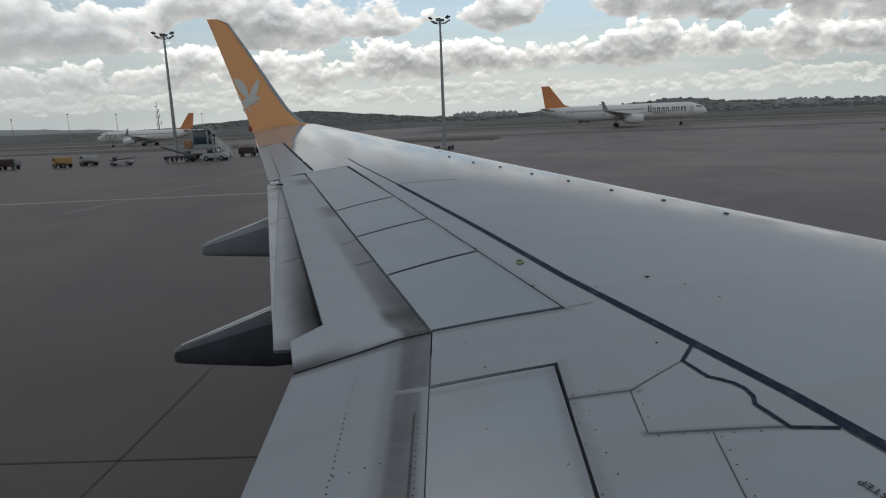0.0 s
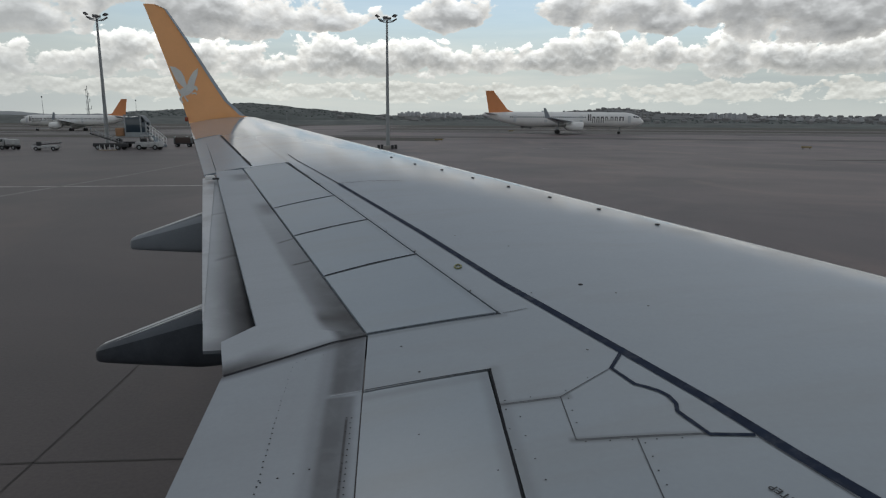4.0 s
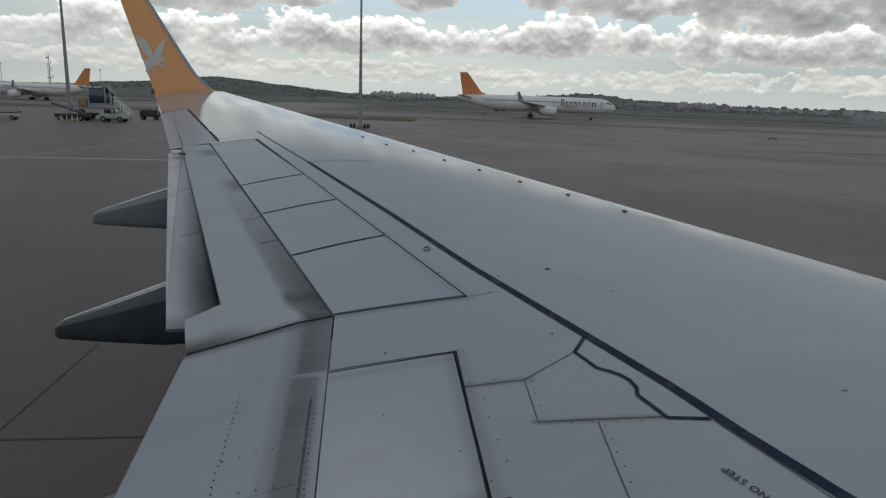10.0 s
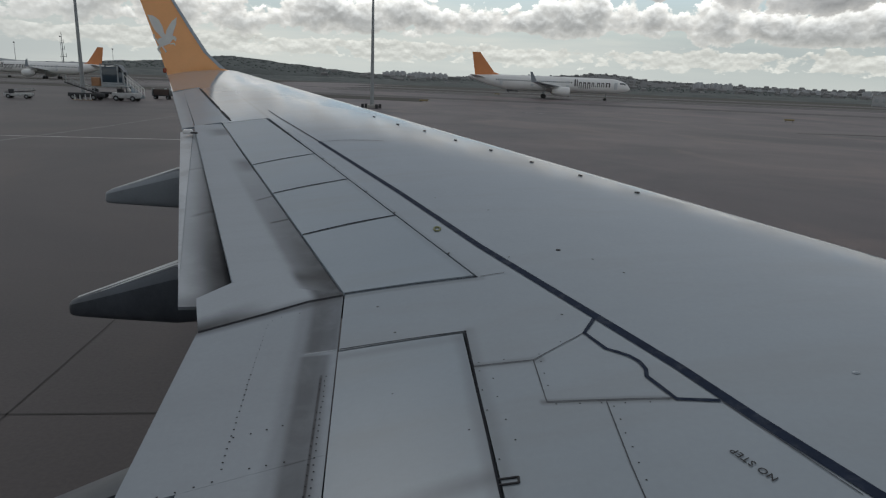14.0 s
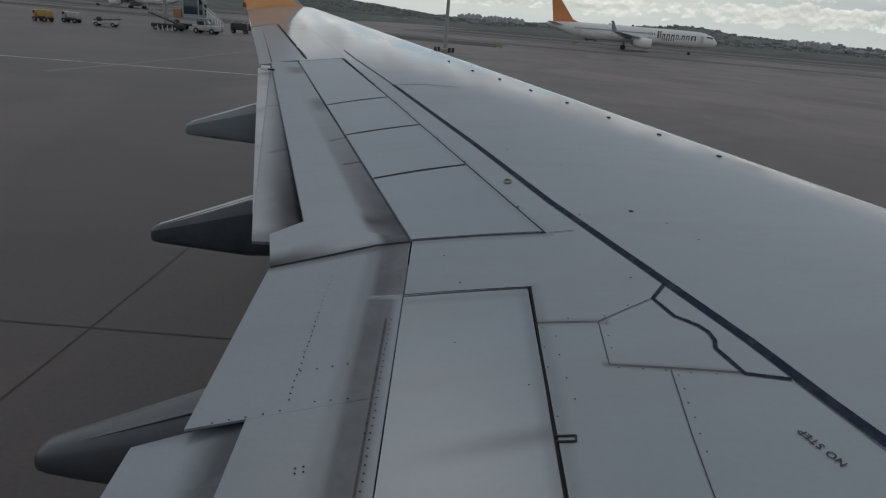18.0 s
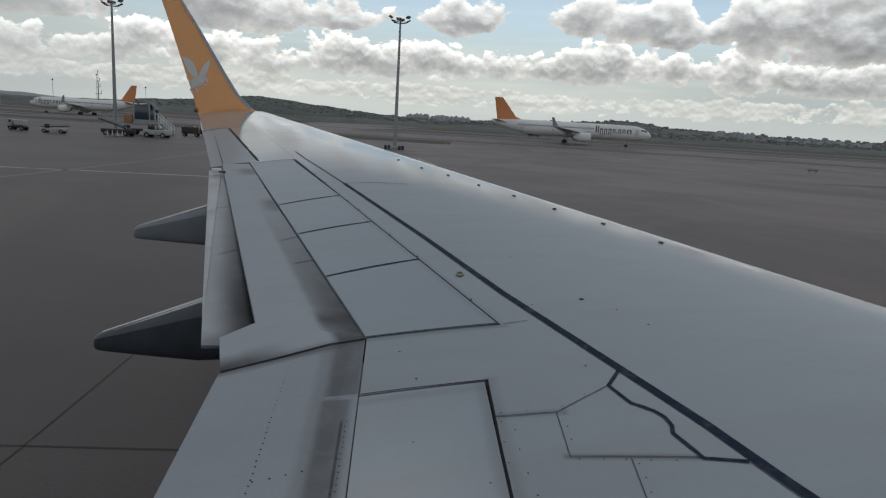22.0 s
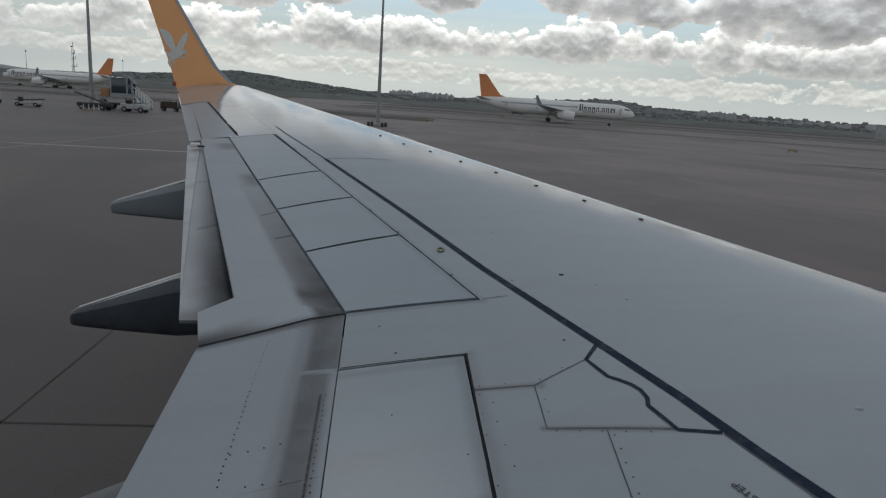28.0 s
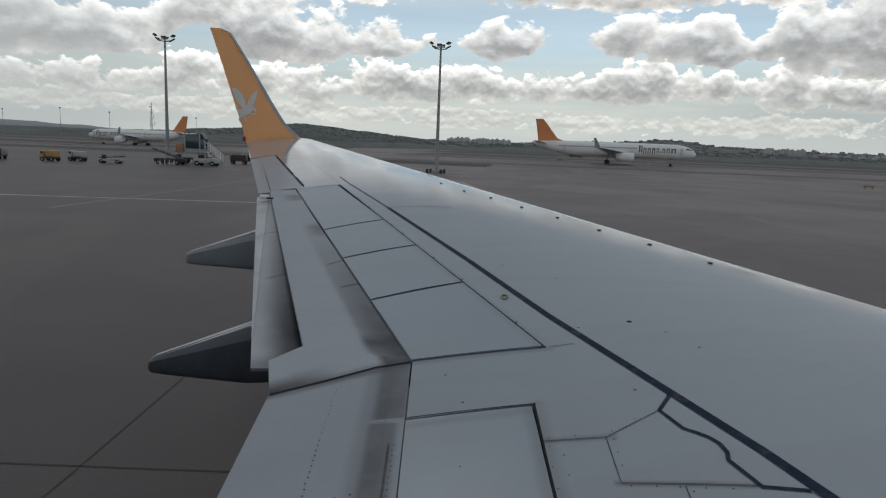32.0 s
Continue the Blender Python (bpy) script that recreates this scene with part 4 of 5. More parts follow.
for line in ([(0.421, 2.394), (0.665, 2.379), (0.914, 2.533)], [(0.665, 2.379), (0.653, 2.104), (1.106, 2.028)], [(0.859, 2.058), (0.831, 1.741), (0.80, 1.2)],
             [(0.57, 3.204), (0.70, 3.22)], [(1.25, 1.98), (1.42, 1.50)]):
    band("panel_seam", line, 0.0042, SEAM_FAINT)
band("panel_seam", [(-0.565, 6.794), (-0.23, 6.786), (0.095, 6.676)], 0.010, SEAM)
band("panel_seam", [(-0.13, 3.205), (0.20, 3.203), (0.557, 3.199)], 0.006, SEAM, lift=0.0045)
band("panel_seam", [(x, edge_y(x)) for x in (-0.139, -0.22, -0.31, -0.42, -0.53, -0.67, -0.80)], 0.016, SEAM, height=flap_z, lift=-0.0015, parent=main_flap)


def nose_skin(x, y):
    c = nose_x(y) - tail_x(y)
    d = max(0.0, 1 - (nose_x(y) - x) / (0.07 * c))
    return top_z(x, y) - 0.016 * c * d * d


band("leading_edge", [(nose_x(y) - 0.012, y) for y in (-0.3, 2, 4, 6, 8, 10, 12, 14.2)], 0.03, POLISHED, height=nose_skin, lift=0.0035, label="polished metal leading edge", ends=(0.042, 0.020))


band("panel_seam", [(nose_x(y) - 0.055, y) for y in (-0.3, 2, 4, 5.2)], 0.012, SEAM_FAINT, height=nose_skin, lift=0.0035)


def dots(name, spots, radius, mat, parent, height, label, tall=0.003):
    """Small domed fastener heads in one mesh."""
    v, f = [], []
    for x, y in spots:
        z, n = height(x, y), len(v)
        for j in range(7):
            a = 2 * math.pi * j / 7
            v.append((x + radius * math.cos(a), y + radius * math.sin(a), z + 0.0005))
        v.append((x, y, z + tall))
        f += [(n + j, n + (j + 1) % 7, n + 7) for j in range(7)]
    mesh_part(name, v, f, mat, parent, label, smooth=0, kind="stuff")


def along(points, gap, jitter=0.0, keep=1.0):
    out = []
    for a, b in zip(points, points[1:]):
        a, b = Vector(a), Vector(b)
        n = max(1, int((b - a).length / gap))
        for i in range(n):
            p = a.lerp(b, i / n)
            if random.random() < keep:
                out.append((p.x + random.uniform(-jitter, jitter), p.y + random.uniform(-jitter, jitter)))
    return out


on_panel = lambda x, y: flap_z(x, y) - 0.0035
dots("rivets", along([(-0.487, 2.56), (-0.486, 2.01), (-0.504, 1.955)], 0.034, 0.002, 0.9) + along([(-0.476, 2.171), (-0.251, 2.219)], 0.05, 0.002) + along([(-0.72, 1.90), (-0.504, 1.955), (-0.392, 2.0), (-0.22, 2.02)], 0.05, 0.002, 0.9), 0.0042, FASTENER, fixed, on_panel, "dark rivet heads")
dots("rivets", along([(-0.480, 3.0), (-0.487, 2.58)], 0.034, 0.002, 0.8) + along([(-0.26, 3.09), (-0.50, 2.99)], 0.04, 0.004, 0.6), 0.0025, FASTENER, fixed, on_panel, "small dark rivet heads")
dots("rivets", along([(-0.172, 2.50), (-0.176, 1.2)], 0.034, 0.003) + along([(-0.190, 2.5), (-0.192, 1.8)], 0.045, 0.003, 0.8), 0.0036, FASTENER, fixed, on_panel, "dark rivet heads")
dots("rivets", [(-0.391, 1.700), (-0.366, 1.707), (-0.388, 1.68), (-0.362, 1.686)], 0.004, FASTENER, fixed, on_panel, "dark rivet heads")
band("panel_seam", [(-0.138, 2.690), (-0.275, 2.676)], 0.006, GREY_EDGE, parent=fixed, height=flap_z, lift=-0.002, label="pale bare seam", ends=(0.004, 0.003))
seam_rivets = along([(0.45, 2.42), (0.66, 2.40)], 0.09, 0.004) + along([(0.69, 2.36), (0.68, 2.12)], 0.07, 0.004) + along([(0.68, 2.085), (1.09, 2.012)], 0.075, 0.004) + along([(0.875, 2.03), (0.85, 1.6)], 0.07, 0.004) + along([(0.44, 2.36), (0.435, 1.6)], 0.12, 0.004, 0.7) + along([(0.48, 2.3), (0.50, 1.8)], 0.11, 0.01, 0.7) + along([(0.70, 2.42), (0.91, 2.555)], 0.09, 0.003)
dots("fasteners", seam_rivets, 0.0035, FASTENER, wing, top_z, "small dark fastener heads")
dots("fasteners", [(0.764, 3.418), (0.118, 2.753), (0.873, 2.718), (0.78, 4.25), (0.45, 4.6), (1.30, 3.1), (1.2, 3.3), (0.10, 2.3), (0.36, 2.02), (0.04, 3.02)], 0.007, FASTENER, wing, top_z, "small dark fastener heads")
for x, y, mat in ((1.052, 3.461, FASTENER), (1.818, 2.073, GREY_EDGE)):
    bm = bmesh.new()
    bmesh.ops.create_uvsphere(bm, u_segments=10, v_segments=6, radius=0.012, matrix=Matrix.Translation((x, y, top_z(x, y))) @ Matrix.Diagonal((1.3, 1, 0.5, 1)))
    part("drain_cap", bm, mat, wing, "small cap on the skin")
for x, y in ((-0.015, 8.347), (0.266, 7.756), (0.555, 7.322), (0.841, 6.771), (1.130, 6.257), (1.412, 5.722), (1.707, 5.216), (1.983, 4.668)):
    bm = bmesh.new()
    box(bm, (0.022, 0.036, 0.012), (x, y, top_z(x, y) + 0.005), bevel=0.005, turn=(0, 0, 28))
    part("slat_stop", bm, STOP_BROWN, wing, "small dark raised stop")
for i, s in enumerate((0.07, 0.23, 0.34, 0.50, 0.57, 0.74, 0.84)):
    y = 3.2 + 5.0 * s
    bm = bmesh.new()
    box(bm, (0.030, 0.007, 0.006), (hinge_x(y) + 0.010, y, top_z(hinge_x(y), y) + 0.004), bevel=0.003, turn=(0, 0, 70))
    part("hinge_tab", bm, FASTENER, wing, "small dark hinge tab")
bm = bmesh.new()
for a in range(12):
    t = 2 * math.pi * a / 12
    u = 2 * math.pi * (a + 1) / 12
    p, q = (0.408 + 0.020 * math.cos(t), 3.951 + 0.034 * math.sin(t)), (0.408 + 0.020 * math.cos(u), 3.951 + 0.034 * math.sin(u))
    rod(bm, (*p, top_z(*p) + 0.004), (*q, top_z(*q) + 0.004), 0.006, sides=6)
part("sealant_ring", bm, BRASS, wing, "yellowed sealant ring round a filler")
bm = bmesh.new()
box(bm, (0.11, 0.10, 0.05), (-2.19, 7.97, flap_z(-2.19, 7.97) + 0.005), bevel=0.015, turn=(0, 0, 12))
part("bracket", bm, WHITE, main_flap, "pale bracket at the flap's outer end")
# dark block added to paint the shaded gap below the bracket
bm = bmesh.new()
box(bm, (0.08, 0.04, 0.02), (-2.10, 7.89, flap_z(-2.10, 7.89) + 0.002), bevel=0.01, turn=(0, 0, 12))
part("gap_dark", bm, DARK, main_flap, "dark block painting the gap under the bracket")
# latch beside the inboard spoiler
bm = bmesh.new()
for a, b in (((0.415, 1.765), (0.480, 1.762)), ((0.480, 1.762), (0.477, 1.738)), ((0.477, 1.738), (0.415, 1.741))):
    rod(bm, (*a, top_z(*a) + 0.003), (*b, top_z(*b) + 0.003), 0.004, sides=6)
part("latch", bm, FASTENER, wing, "black latch outline")
# lettering
words = bpy.data.curves.new("lettering", "FONT")
words.body, words.size, words.extrude, words.space_character = "NO STEP", 0.037, 0.0004, 1.12
words.offset = 0.0003
words.materials.append(STENCIL)
along_dir, at = Vector((-0.375, 0.927)).normalized(), (1.229, 1.597)
ex = Vector((along_dir.x, along_dir.y, top_z(at[0] + along_dir.x * 0.1, at[1] + along_dir.y * 0.1) * 10 - top_z(*at) * 10)).normalized()
ey = Vector((-along_dir.y, along_dir.x, (top_z(at[0] - along_dir.y * 0.1, at[1] + along_dir.x * 0.1) - top_z(*at)) * 10)).normalized()
text = new("lettering", words)
m = Matrix((ex, ey, ex.cross(ey))).transposed().to_4x4()
m.translation = (*at, top_z(*at) + 0.004)
text.matrix_world = m
text.parent = wing
tagged(text, label="dark stencilled words NO STEP")

# ---- the rest of the aircraft, behind the camera ----
def hull():
    rings = []
    for i in range(25):
        x = -16 + 32 * i / 24
        s = min(1.0, (1 - abs(x) / 16.2) * 5) ** 0.5
        rings.append([(x, -2.15 + 1.88 * s * math.cos(a), 3.75 + 1.95 * s * math.sin(a)) for a in (2 * math.pi * j / 32 for j in range(32))])
    v, f = loft(rings)
    mesh_part("fuselage", v, f, WHITE, airliner, "plain white fuselage", smooth=60)
    for x, y in ((-0.6, -0.9), (-0.6, -3.4), (11.0, -2.15)):
        bm = bmesh.new()
        rod(bm, (x, y, 0.4), (x, y, 2.6), 0.09)
        leg = part("gear_leg", bm, STEEL, airliner)
        for side in (-0.3, 0.3):
            bm = bmesh.new()
            rod(bm, (x, y + side - 0.14, 0.5), (x, y + side + 0.14, 0.5), 0.5, sides=24)
            part("wheel", bm, TYRE, leg)


hull()

# ---- ground ----
TURN = 12.0    # the taxiways run this many degrees off the x axis
C12, S12 = math.cos(radians(TURN)), math.sin(radians(TURN))


def smooth(a, b, v):
    s = max(0.0, min(1.0, (v - a) / (b - a)))
    return s * s * (3 - 2 * s)


def ground_z(x, y):
    """The apron is level; the taxiways lie on a low swell."""
    d = x * S12 + y * C12
    return (1.3 * smooth(125, 190, d) - 0.8 * smooth(215, 290, d)) * smooth(-125, -40, x)


def lane(d, w, x0, x1, n=40, lift=0.02):
    """Rows of points of a strip along the taxiways, at distance d, w wide."""
    rows = []
    for i in range(n + 1):
        u = x0 + (x1 - x0) * i / n
        row = []
        for e in (-0.5, -0.25, 0, 0.25, 0.5):
            x, y = u * C12 + (d + e * w) * S12, -u * S12 + (d + e * w) * C12
            row.append((x, y, ground_z(x, y) + lift))
        rows.append(row)
    return rows


def ground_sheet():
    def steps(edges):
        out = []
        for a, b, n in edges:
            out += [a + (b - a) * i / n for i in range(n)]
        return out + [edges[-1][1]]
    us = steps([(-4500, -600, 20), (-600, 600, 60), (600, 4500, 20)])
    ds = steps([(-4500, -300, 12), (-300, 100, 20), (100, 320, 60), (320, 1000, 20), (1000, 4600, 20)])
    v = [(u * C12 + d * S12, -u * S12 + d * C12, 0) for d in ds for u in us]
    v = [(x, y, ground_z(x, y)) for x, y, _ in v]
    n = len(us)
    f = [(i * n + j, i * n + j + 1, (i + 1) * n + j + 1, (i + 1) * n + j) for i in range(len(ds) - 1) for j in range(n - 1)]
    ob = mesh_part("ground", v, f, APRON, None, "brownish grey stained asphalt apron", smooth=0, kind="structure")
    return tagged(ob, category="ground")


ground = ground_sheet()


def strip(name, d, w, x0, x1, mat, label, category, lift=0.02):
    v, f = slab(lane(d, w, x0, x1, 60, lift), 0.3)
    return tagged(mesh_part(name, v, f, mat, None, label, smooth=60, kind="structure"), category=category)


strip("grass_strip", 146, 14, -700, -20, GRASS, "dull brown-green grass verge beside the apron", "grass")
strip("road_service", 158, 6, -900, 1200, TAXI, "narrow dark service road", "road", 0.03)
strip("grass_strip_2", 240, 46, -1500, 1500, GRASS, "dull brown-green grass between the taxiways", "grass")
strip("taxiway", 199, 26, -1500, 1500, TAXI, "grey asphalt taxiway", "taxiway")
strip("taxiway_2", 300, 30, -1500, 1500, TAXI, "grey asphalt taxiway", "taxiway")
strip("grass_strip_3", 375, 90, -2500, 2500, GRASS, "dull grass beside the runway", "grass")
strip("runway", 455, 46, -2500, 2500, TAXI, "grey asphalt runway", "runway")
strip("grass_field", 900, 780, -3800, 3800, GRASS, "wide dull airfield grass", "grass", 0.05)


def paint(name, points, width, mat, label, lift=0.004):
    v, f = ribbon(points, width, ground_z, lift, step=2.0)
    return tagged(mesh_part(name, v, f, mat, ground, label, smooth=0), kind="structure")


paint("painted_line", [(-140, 31.5), (-24.7, 40.2), (-9, 41.4)], 0.30, LINE, "worn pale line")
paint("painted_line", [(-20.6, 34), (-19.9, 42.4), (-19.4, 50), (-19.0, 66), (-18.6, 84)], 0.34, LINE_FAINT, "worn pale line")
paint("painted_line", [(1.4, 78), (2.6, 69), (3.4, 60)], 0.25, LINE, "worn pale line")
paint("painted_line", [(2.1, 78.5), (3.3, 69.5), (4.1, 60.5)], 0.25, LINE, "worn pale line")
paint("painted_line", [(24.0, 105.5), (27.5, 106.2)], 0.45, LINE, "worn pale dash")
paint("painted_line", [(50.7, 84.4), (57.1, 86.1), (56.6, 76.2), (53.6, 65.0)], 0.30, LINE_FAINT, "worn pale line")
paint("painted_line", [(36.0, 52.3), (43.2, 52.2)], 0.22, LINE_FAINT, "worn pale line")
v, f = ribbon([(49, 72), (58, 72.5), (80, 68), (140, 50), (320, 0)], 8, ground_z, 0.02, step=2.0, ends=(0.6, 34))
tagged(mesh_part("grass_patch", v, f, GRASS, None, "dark grass tongue reaching into the apron", smooth=0, kind="structure"), category="grass")
paint("slab_joint", [(-60, 7.4), (-5.7, 7.24), (25, 7.1)], 0.035, JOINT, "tarred joint")
paint("slab_joint", [(-4.6, -8), (-4.2, 7.2), (-3.9, 30)], 0.026, JOINT, "tarred joint")
for n in range(9):
    # repair seams
    x, y = random.uniform(12, 75), random.uniform(20, 75)
    paint("slab_joint", [(x, y), (x + random.uniform(5, 14), y + random.uniform(-1, 1))], random.uniform(0.05, 0.12), JOINT, "tarred repair seam")

# ---- light masts ----
def light_mast(at, tall, turn=0.0):
    mast = thing("light_mast", at, "tall grey steel floodlight mast on the apron", "light mast", turn, group="apron light masts")
    bm = bmesh.new()
    rod(bm, (0, 0, 0.3), (0, 0, tall), 0.30, 0.14, 12)
    part("pole", bm, STEEL, mast)
    bm = bmesh.new()
    box(bm, (1.5, 1.5, 0.5), (0, 0, 0.25), bevel=0.04)
    part("footing", bm, CONCRETE, mast)
    for x, y in ((-1.4, -0.4), (-0.9, 0.9), (1.2, 0.5), (0.7, -1.1)):
        bm = bmesh.new()
        box(bm, (0.42, 0.36, 0.62), (x, y, 0.31), bevel=0.03)
        part("cabinet", bm, DARK, mast, "dark cabinet at the foot")
    bm = bmesh.new()
    for i in range(12):
        a, b = 2 * math.pi * i / 12, 2 * math.pi * (i + 1) / 12
        rod(bm, (1.0 * math.cos(a), 1.0 * math.sin(a), tall - 0.45), (1.0 * math.cos(b), 1.0 * math.sin(b), tall - 0.45), 0.05, sides=6)
    for i in range(4):
        a = math.pi * i / 2
        rod(bm, (0, 0, tall - 0.55), (1.0 * math.cos(a), 1.0 * math.sin(a), tall - 0.45), 0.045, sides=6)
    part("crown_ring", bm, STEEL, mast)
    for i in range(6):
        a = 2 * math.pi * i / 6 + 0.35
        r = 1.25 + 0.25 * (i % 2)
        bm = bmesh.new()
        box(bm, (0.55, 0.75, 0.16), (0, 0, 0), bevel=0.03, turn=(0, -32, 0))
        bmesh.ops.transform(bm, matrix=pose(r * math.cos(a), r * math.sin(a), tall - 0.15 + 0.35 * (i % 2), 0, 0, math.degrees(a)), verts=bm.verts)
        lamp = part("floodlight", bm, DARK, mast)
        bm = bmesh.new()
        box(bm, (0.45, 0.65, 0.02), (0.055, 0, -0.09), turn=(0, -32, 0))
        bmesh.ops.transform(bm, matrix=pose(r * math.cos(a), r * math.sin(a), tall - 0.15 + 0.35 * (i % 2), 0, 0, math.degrees(a)), verts=bm.verts)
        part("lens", bm, LAMP_GLASS, lamp)
    return mast


def at_bearing(degrees, r):
    return (r * math.sin(radians(degrees)), r * math.cos(radians(degrees)))


bx, by = at_bearing(-0.45, 101)
light_mast((bx, by, 0), 19.2)
bx, by = at_bearing(-22.8, 112)
light_mast((bx, by, 0), 19.0, 25)

# ---- other airliners ----
def other_airliner(at, turn):
    """A narrow-body jet, nose along +x, 44.5 m long."""
    jet = thing("passenger_jet", at, "white narrow-body passenger jet with an orange tail on the taxiway", "aircraft", turn, group="taxiing jets")
    rings = []
    for x, r, zc in ((22.2, 0.12, 3.35), (21.9, 0.55, 3.40), (21.2, 1.05, 3.55), (20.2, 1.45, 3.70), (18.8, 1.78, 3.82), (17.0, 1.95, 3.90), (12.0, 1.975, 3.92),
                     (0.0, 1.975, 3.92), (-9.0, 1.975, 3.92), (-12.5, 1.85, 4.05), (-16.0, 1.45, 4.40), (-19.5, 0.85, 4.85), (-21.8, 0.35, 5.15), (-22.3, 0.12, 5.22)):
        rings.append([(x, r * math.cos(a), zc + r * 1.04 * math.sin(a)) for a in (2 * math.pi * j / 24 for j in range(24))])
    v, f = loft(rings)
    hull = mesh_part("fuselage", v, f, WHITE, jet, smooth=60)
    # fin
    def blade(root, tip, thick, axis):
        rings = []
        for (x0, y0, z0, x1), t in ((root, thick), (tip, thick * 0.45)):
            ring = []
            for j in range(12):
                a = 2 * math.pi * j / 12
                s = 0.5 - 0.5 * math.cos(a)
                w = t * math.sin(a) * (1 - 0.6 * s)
                p = (x0 + (x1 - x0) * s, y0, z0)
                ring.append((p[0], p[1] + (w if axis == "y" else 0), p[2] + (w if axis == "z" else 0)))
            rings.append(ring)
        return loft(rings)
    v, f = blade((-14.2, 0, 5.3, -20.4), (-19.3, 0, 11.75, -21.5), 0.26, "y")
    mesh_part("tail_fin", v, f, SHADED_ORANGE, jet, "orange tail fin")
    v, f = blade((-12.4, 0, 5.55, -15.5), (-15.6, 0, 6.7, -16.6), 0.12, "y")
    mesh_part("dorsal_fin", v, f, SHADED_ORANGE, jet)
    for side in (1, -1):
        v, f = blade((-17.4, side * 0.6, 5.0, -20.6), (-20.2, side * 6.2, 5.6, -21.5), 0.16, "z")
        mesh_part("tailplane", v, f, WHITE, jet)
        v, f = blade((5.2, side * 1.6, 2.9, -1.6), (-3.6, side * 16.6, 4.25, -5.0), 0.34, "z")
        w = mesh_part("wing", v, f, WING, jet, "grey wing with an upturned tip")
        v, f = blade((-3.6, side * 16.5, 4.2, -5.0), (-4.9, side * 17.1, 6.6, -5.5), 0.09, "y")
        mesh_part("sharklet", v, f, WING, w)
        rings = []
        for x, r in ((5.3, 0.98), (5.5, 1.14), (5.0, 1.26), (3.8, 1.30), (2.4, 1.12), (1.3, 0.78), (0.9, 0.45)):
            rings.append([(x, side * 5.75 + r * math.cos(a), 2.0 + r * math.sin(a)) for a in (2 * math.pi * j / 20 for j in range(20))])
        v, f = loft(rings, caps=False)
        e = mesh_part("engine", v, f, WHITE, jet, "white engine nacelle")
        bm = bmesh.new()
        rod(bm, (5.15, side * 5.75, 2.0), (4.8, side * 5.75, 2.0), 1.0, sides=20)
        part("fan", bm, DARK, e)
        bm = bmesh.new()
        box(bm, (3.2, 0.25, 0.9), (2.0, side * 5.75, 3.15), bevel=0.08)
        part("pylon", bm, WHITE, e)
        for k in (-0.45, 0.45):
            bm = bmesh.new()
            rod(bm, (-1.2, side * 3.8 + k - 0.2, 0.58), (-1.2, side * 3.8 + k + 0.2, 0.58), 0.58, sides=18)
            part("wheel", bm, TYRE, jet)
        bm = bmesh.new()
        rod(bm, (-1.2, side * 3.8, 0.5), (-1.0, side * 3.7, 3.0), 0.16)
        part("gear_leg", bm, STEEL, jet)
    for k in (-0.25, 0.25):
        bm = bmesh.new()
        rod(bm, (15.7, k - 0.12, 0.38), (15.7, k + 0.12, 0.38), 0.38, sides=16)
        part("wheel", bm, TYRE, jet)
    bm = bmesh.new()
    rod(bm, (15.7, 0, 0.35), (15.9, 0, 2.4), 0.11)
    part("gear_leg", bm, STEEL, jet)
    # cockpit glass, cabin windows, doors, plain bars for the lettering
    for side in (1, -1):
        for n, (x, z) in enumerate(((20.55, 4.55), (20.0, 4.68), (19.45, 4.72))):
            bm = bmesh.new()
            box(bm, (0.46, 0.10, 0.42), (x, side * (1.02 + 0.17 * n), z), bevel=0.03, turn=(side * 28, 0, -side * 18))
            part("cockpit_window", bm, GLASS, jet)
        v, f = [], []
        for i in range(54):
            x = 14.3 - i * 0.54
            if x > 6.4:
                continue
            n = len(v)
            for dx in (-0.12, 0.12):
                for z in (4.35, 4.70):
                    v.append((x + dx, side * (1.975 * math.cos(math.asin((z - 3.92) / 2.06)) + 0.02), z))
            f.append((n, n + 1, n + 3, n + 2))
        mesh_part("cabin_windows", v, f, GLASS, hull, "row of small dark windows", smooth=0, kind="stuff")
        for x in (18.1, 5.2, -4.5, -13.0):
            bm = bmesh.new()
            box(bm, (0.82, 0.04, 1.85), (x, side * 1.93, 4.0), bevel=0.02, turn=(side * 3, 0, 0))
            part("cabin_door", bm, DOOR_GREY, hull)
        x = 17.2
        for wide, z0, z1 in ((0.5, 3.6, 5.4), (0.35, 3.6, 5.4), (0.95, 3.1, 4.75), (1.0, 3.1, 4.75), (1.0, 3.1, 4.75), (0.85, 3.6, 4.75), (0.3, 3.6, 3.9), (0.95, 3.6, 4.75), (1.0, 3.6, 4.75), (1.5, 3.6, 4.75)):
            # letter-sized bars run towards the nose on one side and away from it on the other
            xx = (6.9 + (17.2 - x)) if side < 0 else x - wide * 0
            cx = xx + wide / 2 if side < 0 else xx - wide / 2
            v, f = [], []
            strokes = [(-0.5, 0.5, 0.0, 1.0)] if wide < 0.6 else [(-0.5, -0.22, 0.0, 1.0), (0.22, 0.5, 0.0, 1.0), (-0.22, 0.22, 0.78, 1.0)]
            for left, right, low, high in strokes:
                n = len(v)
                for dx in (left * wide * 0.78, right * wide * 0.78):
                    for i in range(5):
                        z = z0 + (z1 - z0) * (low + (high - low) * i / 4)
                        v.append((cx + dx, side * (1.975 * math.cos(math.asin(max(-1, min(1, (z - 3.92) / 2.06)))) + 0.03), z))
                f += [(n + i, n + i + 1, n + i + 6, n + i + 5) for i in range(4)]
            mesh_part("lettering_bar", v, f, LETTER, hull, "charcoal bar", smooth=0)
            x -= wide + 0.16
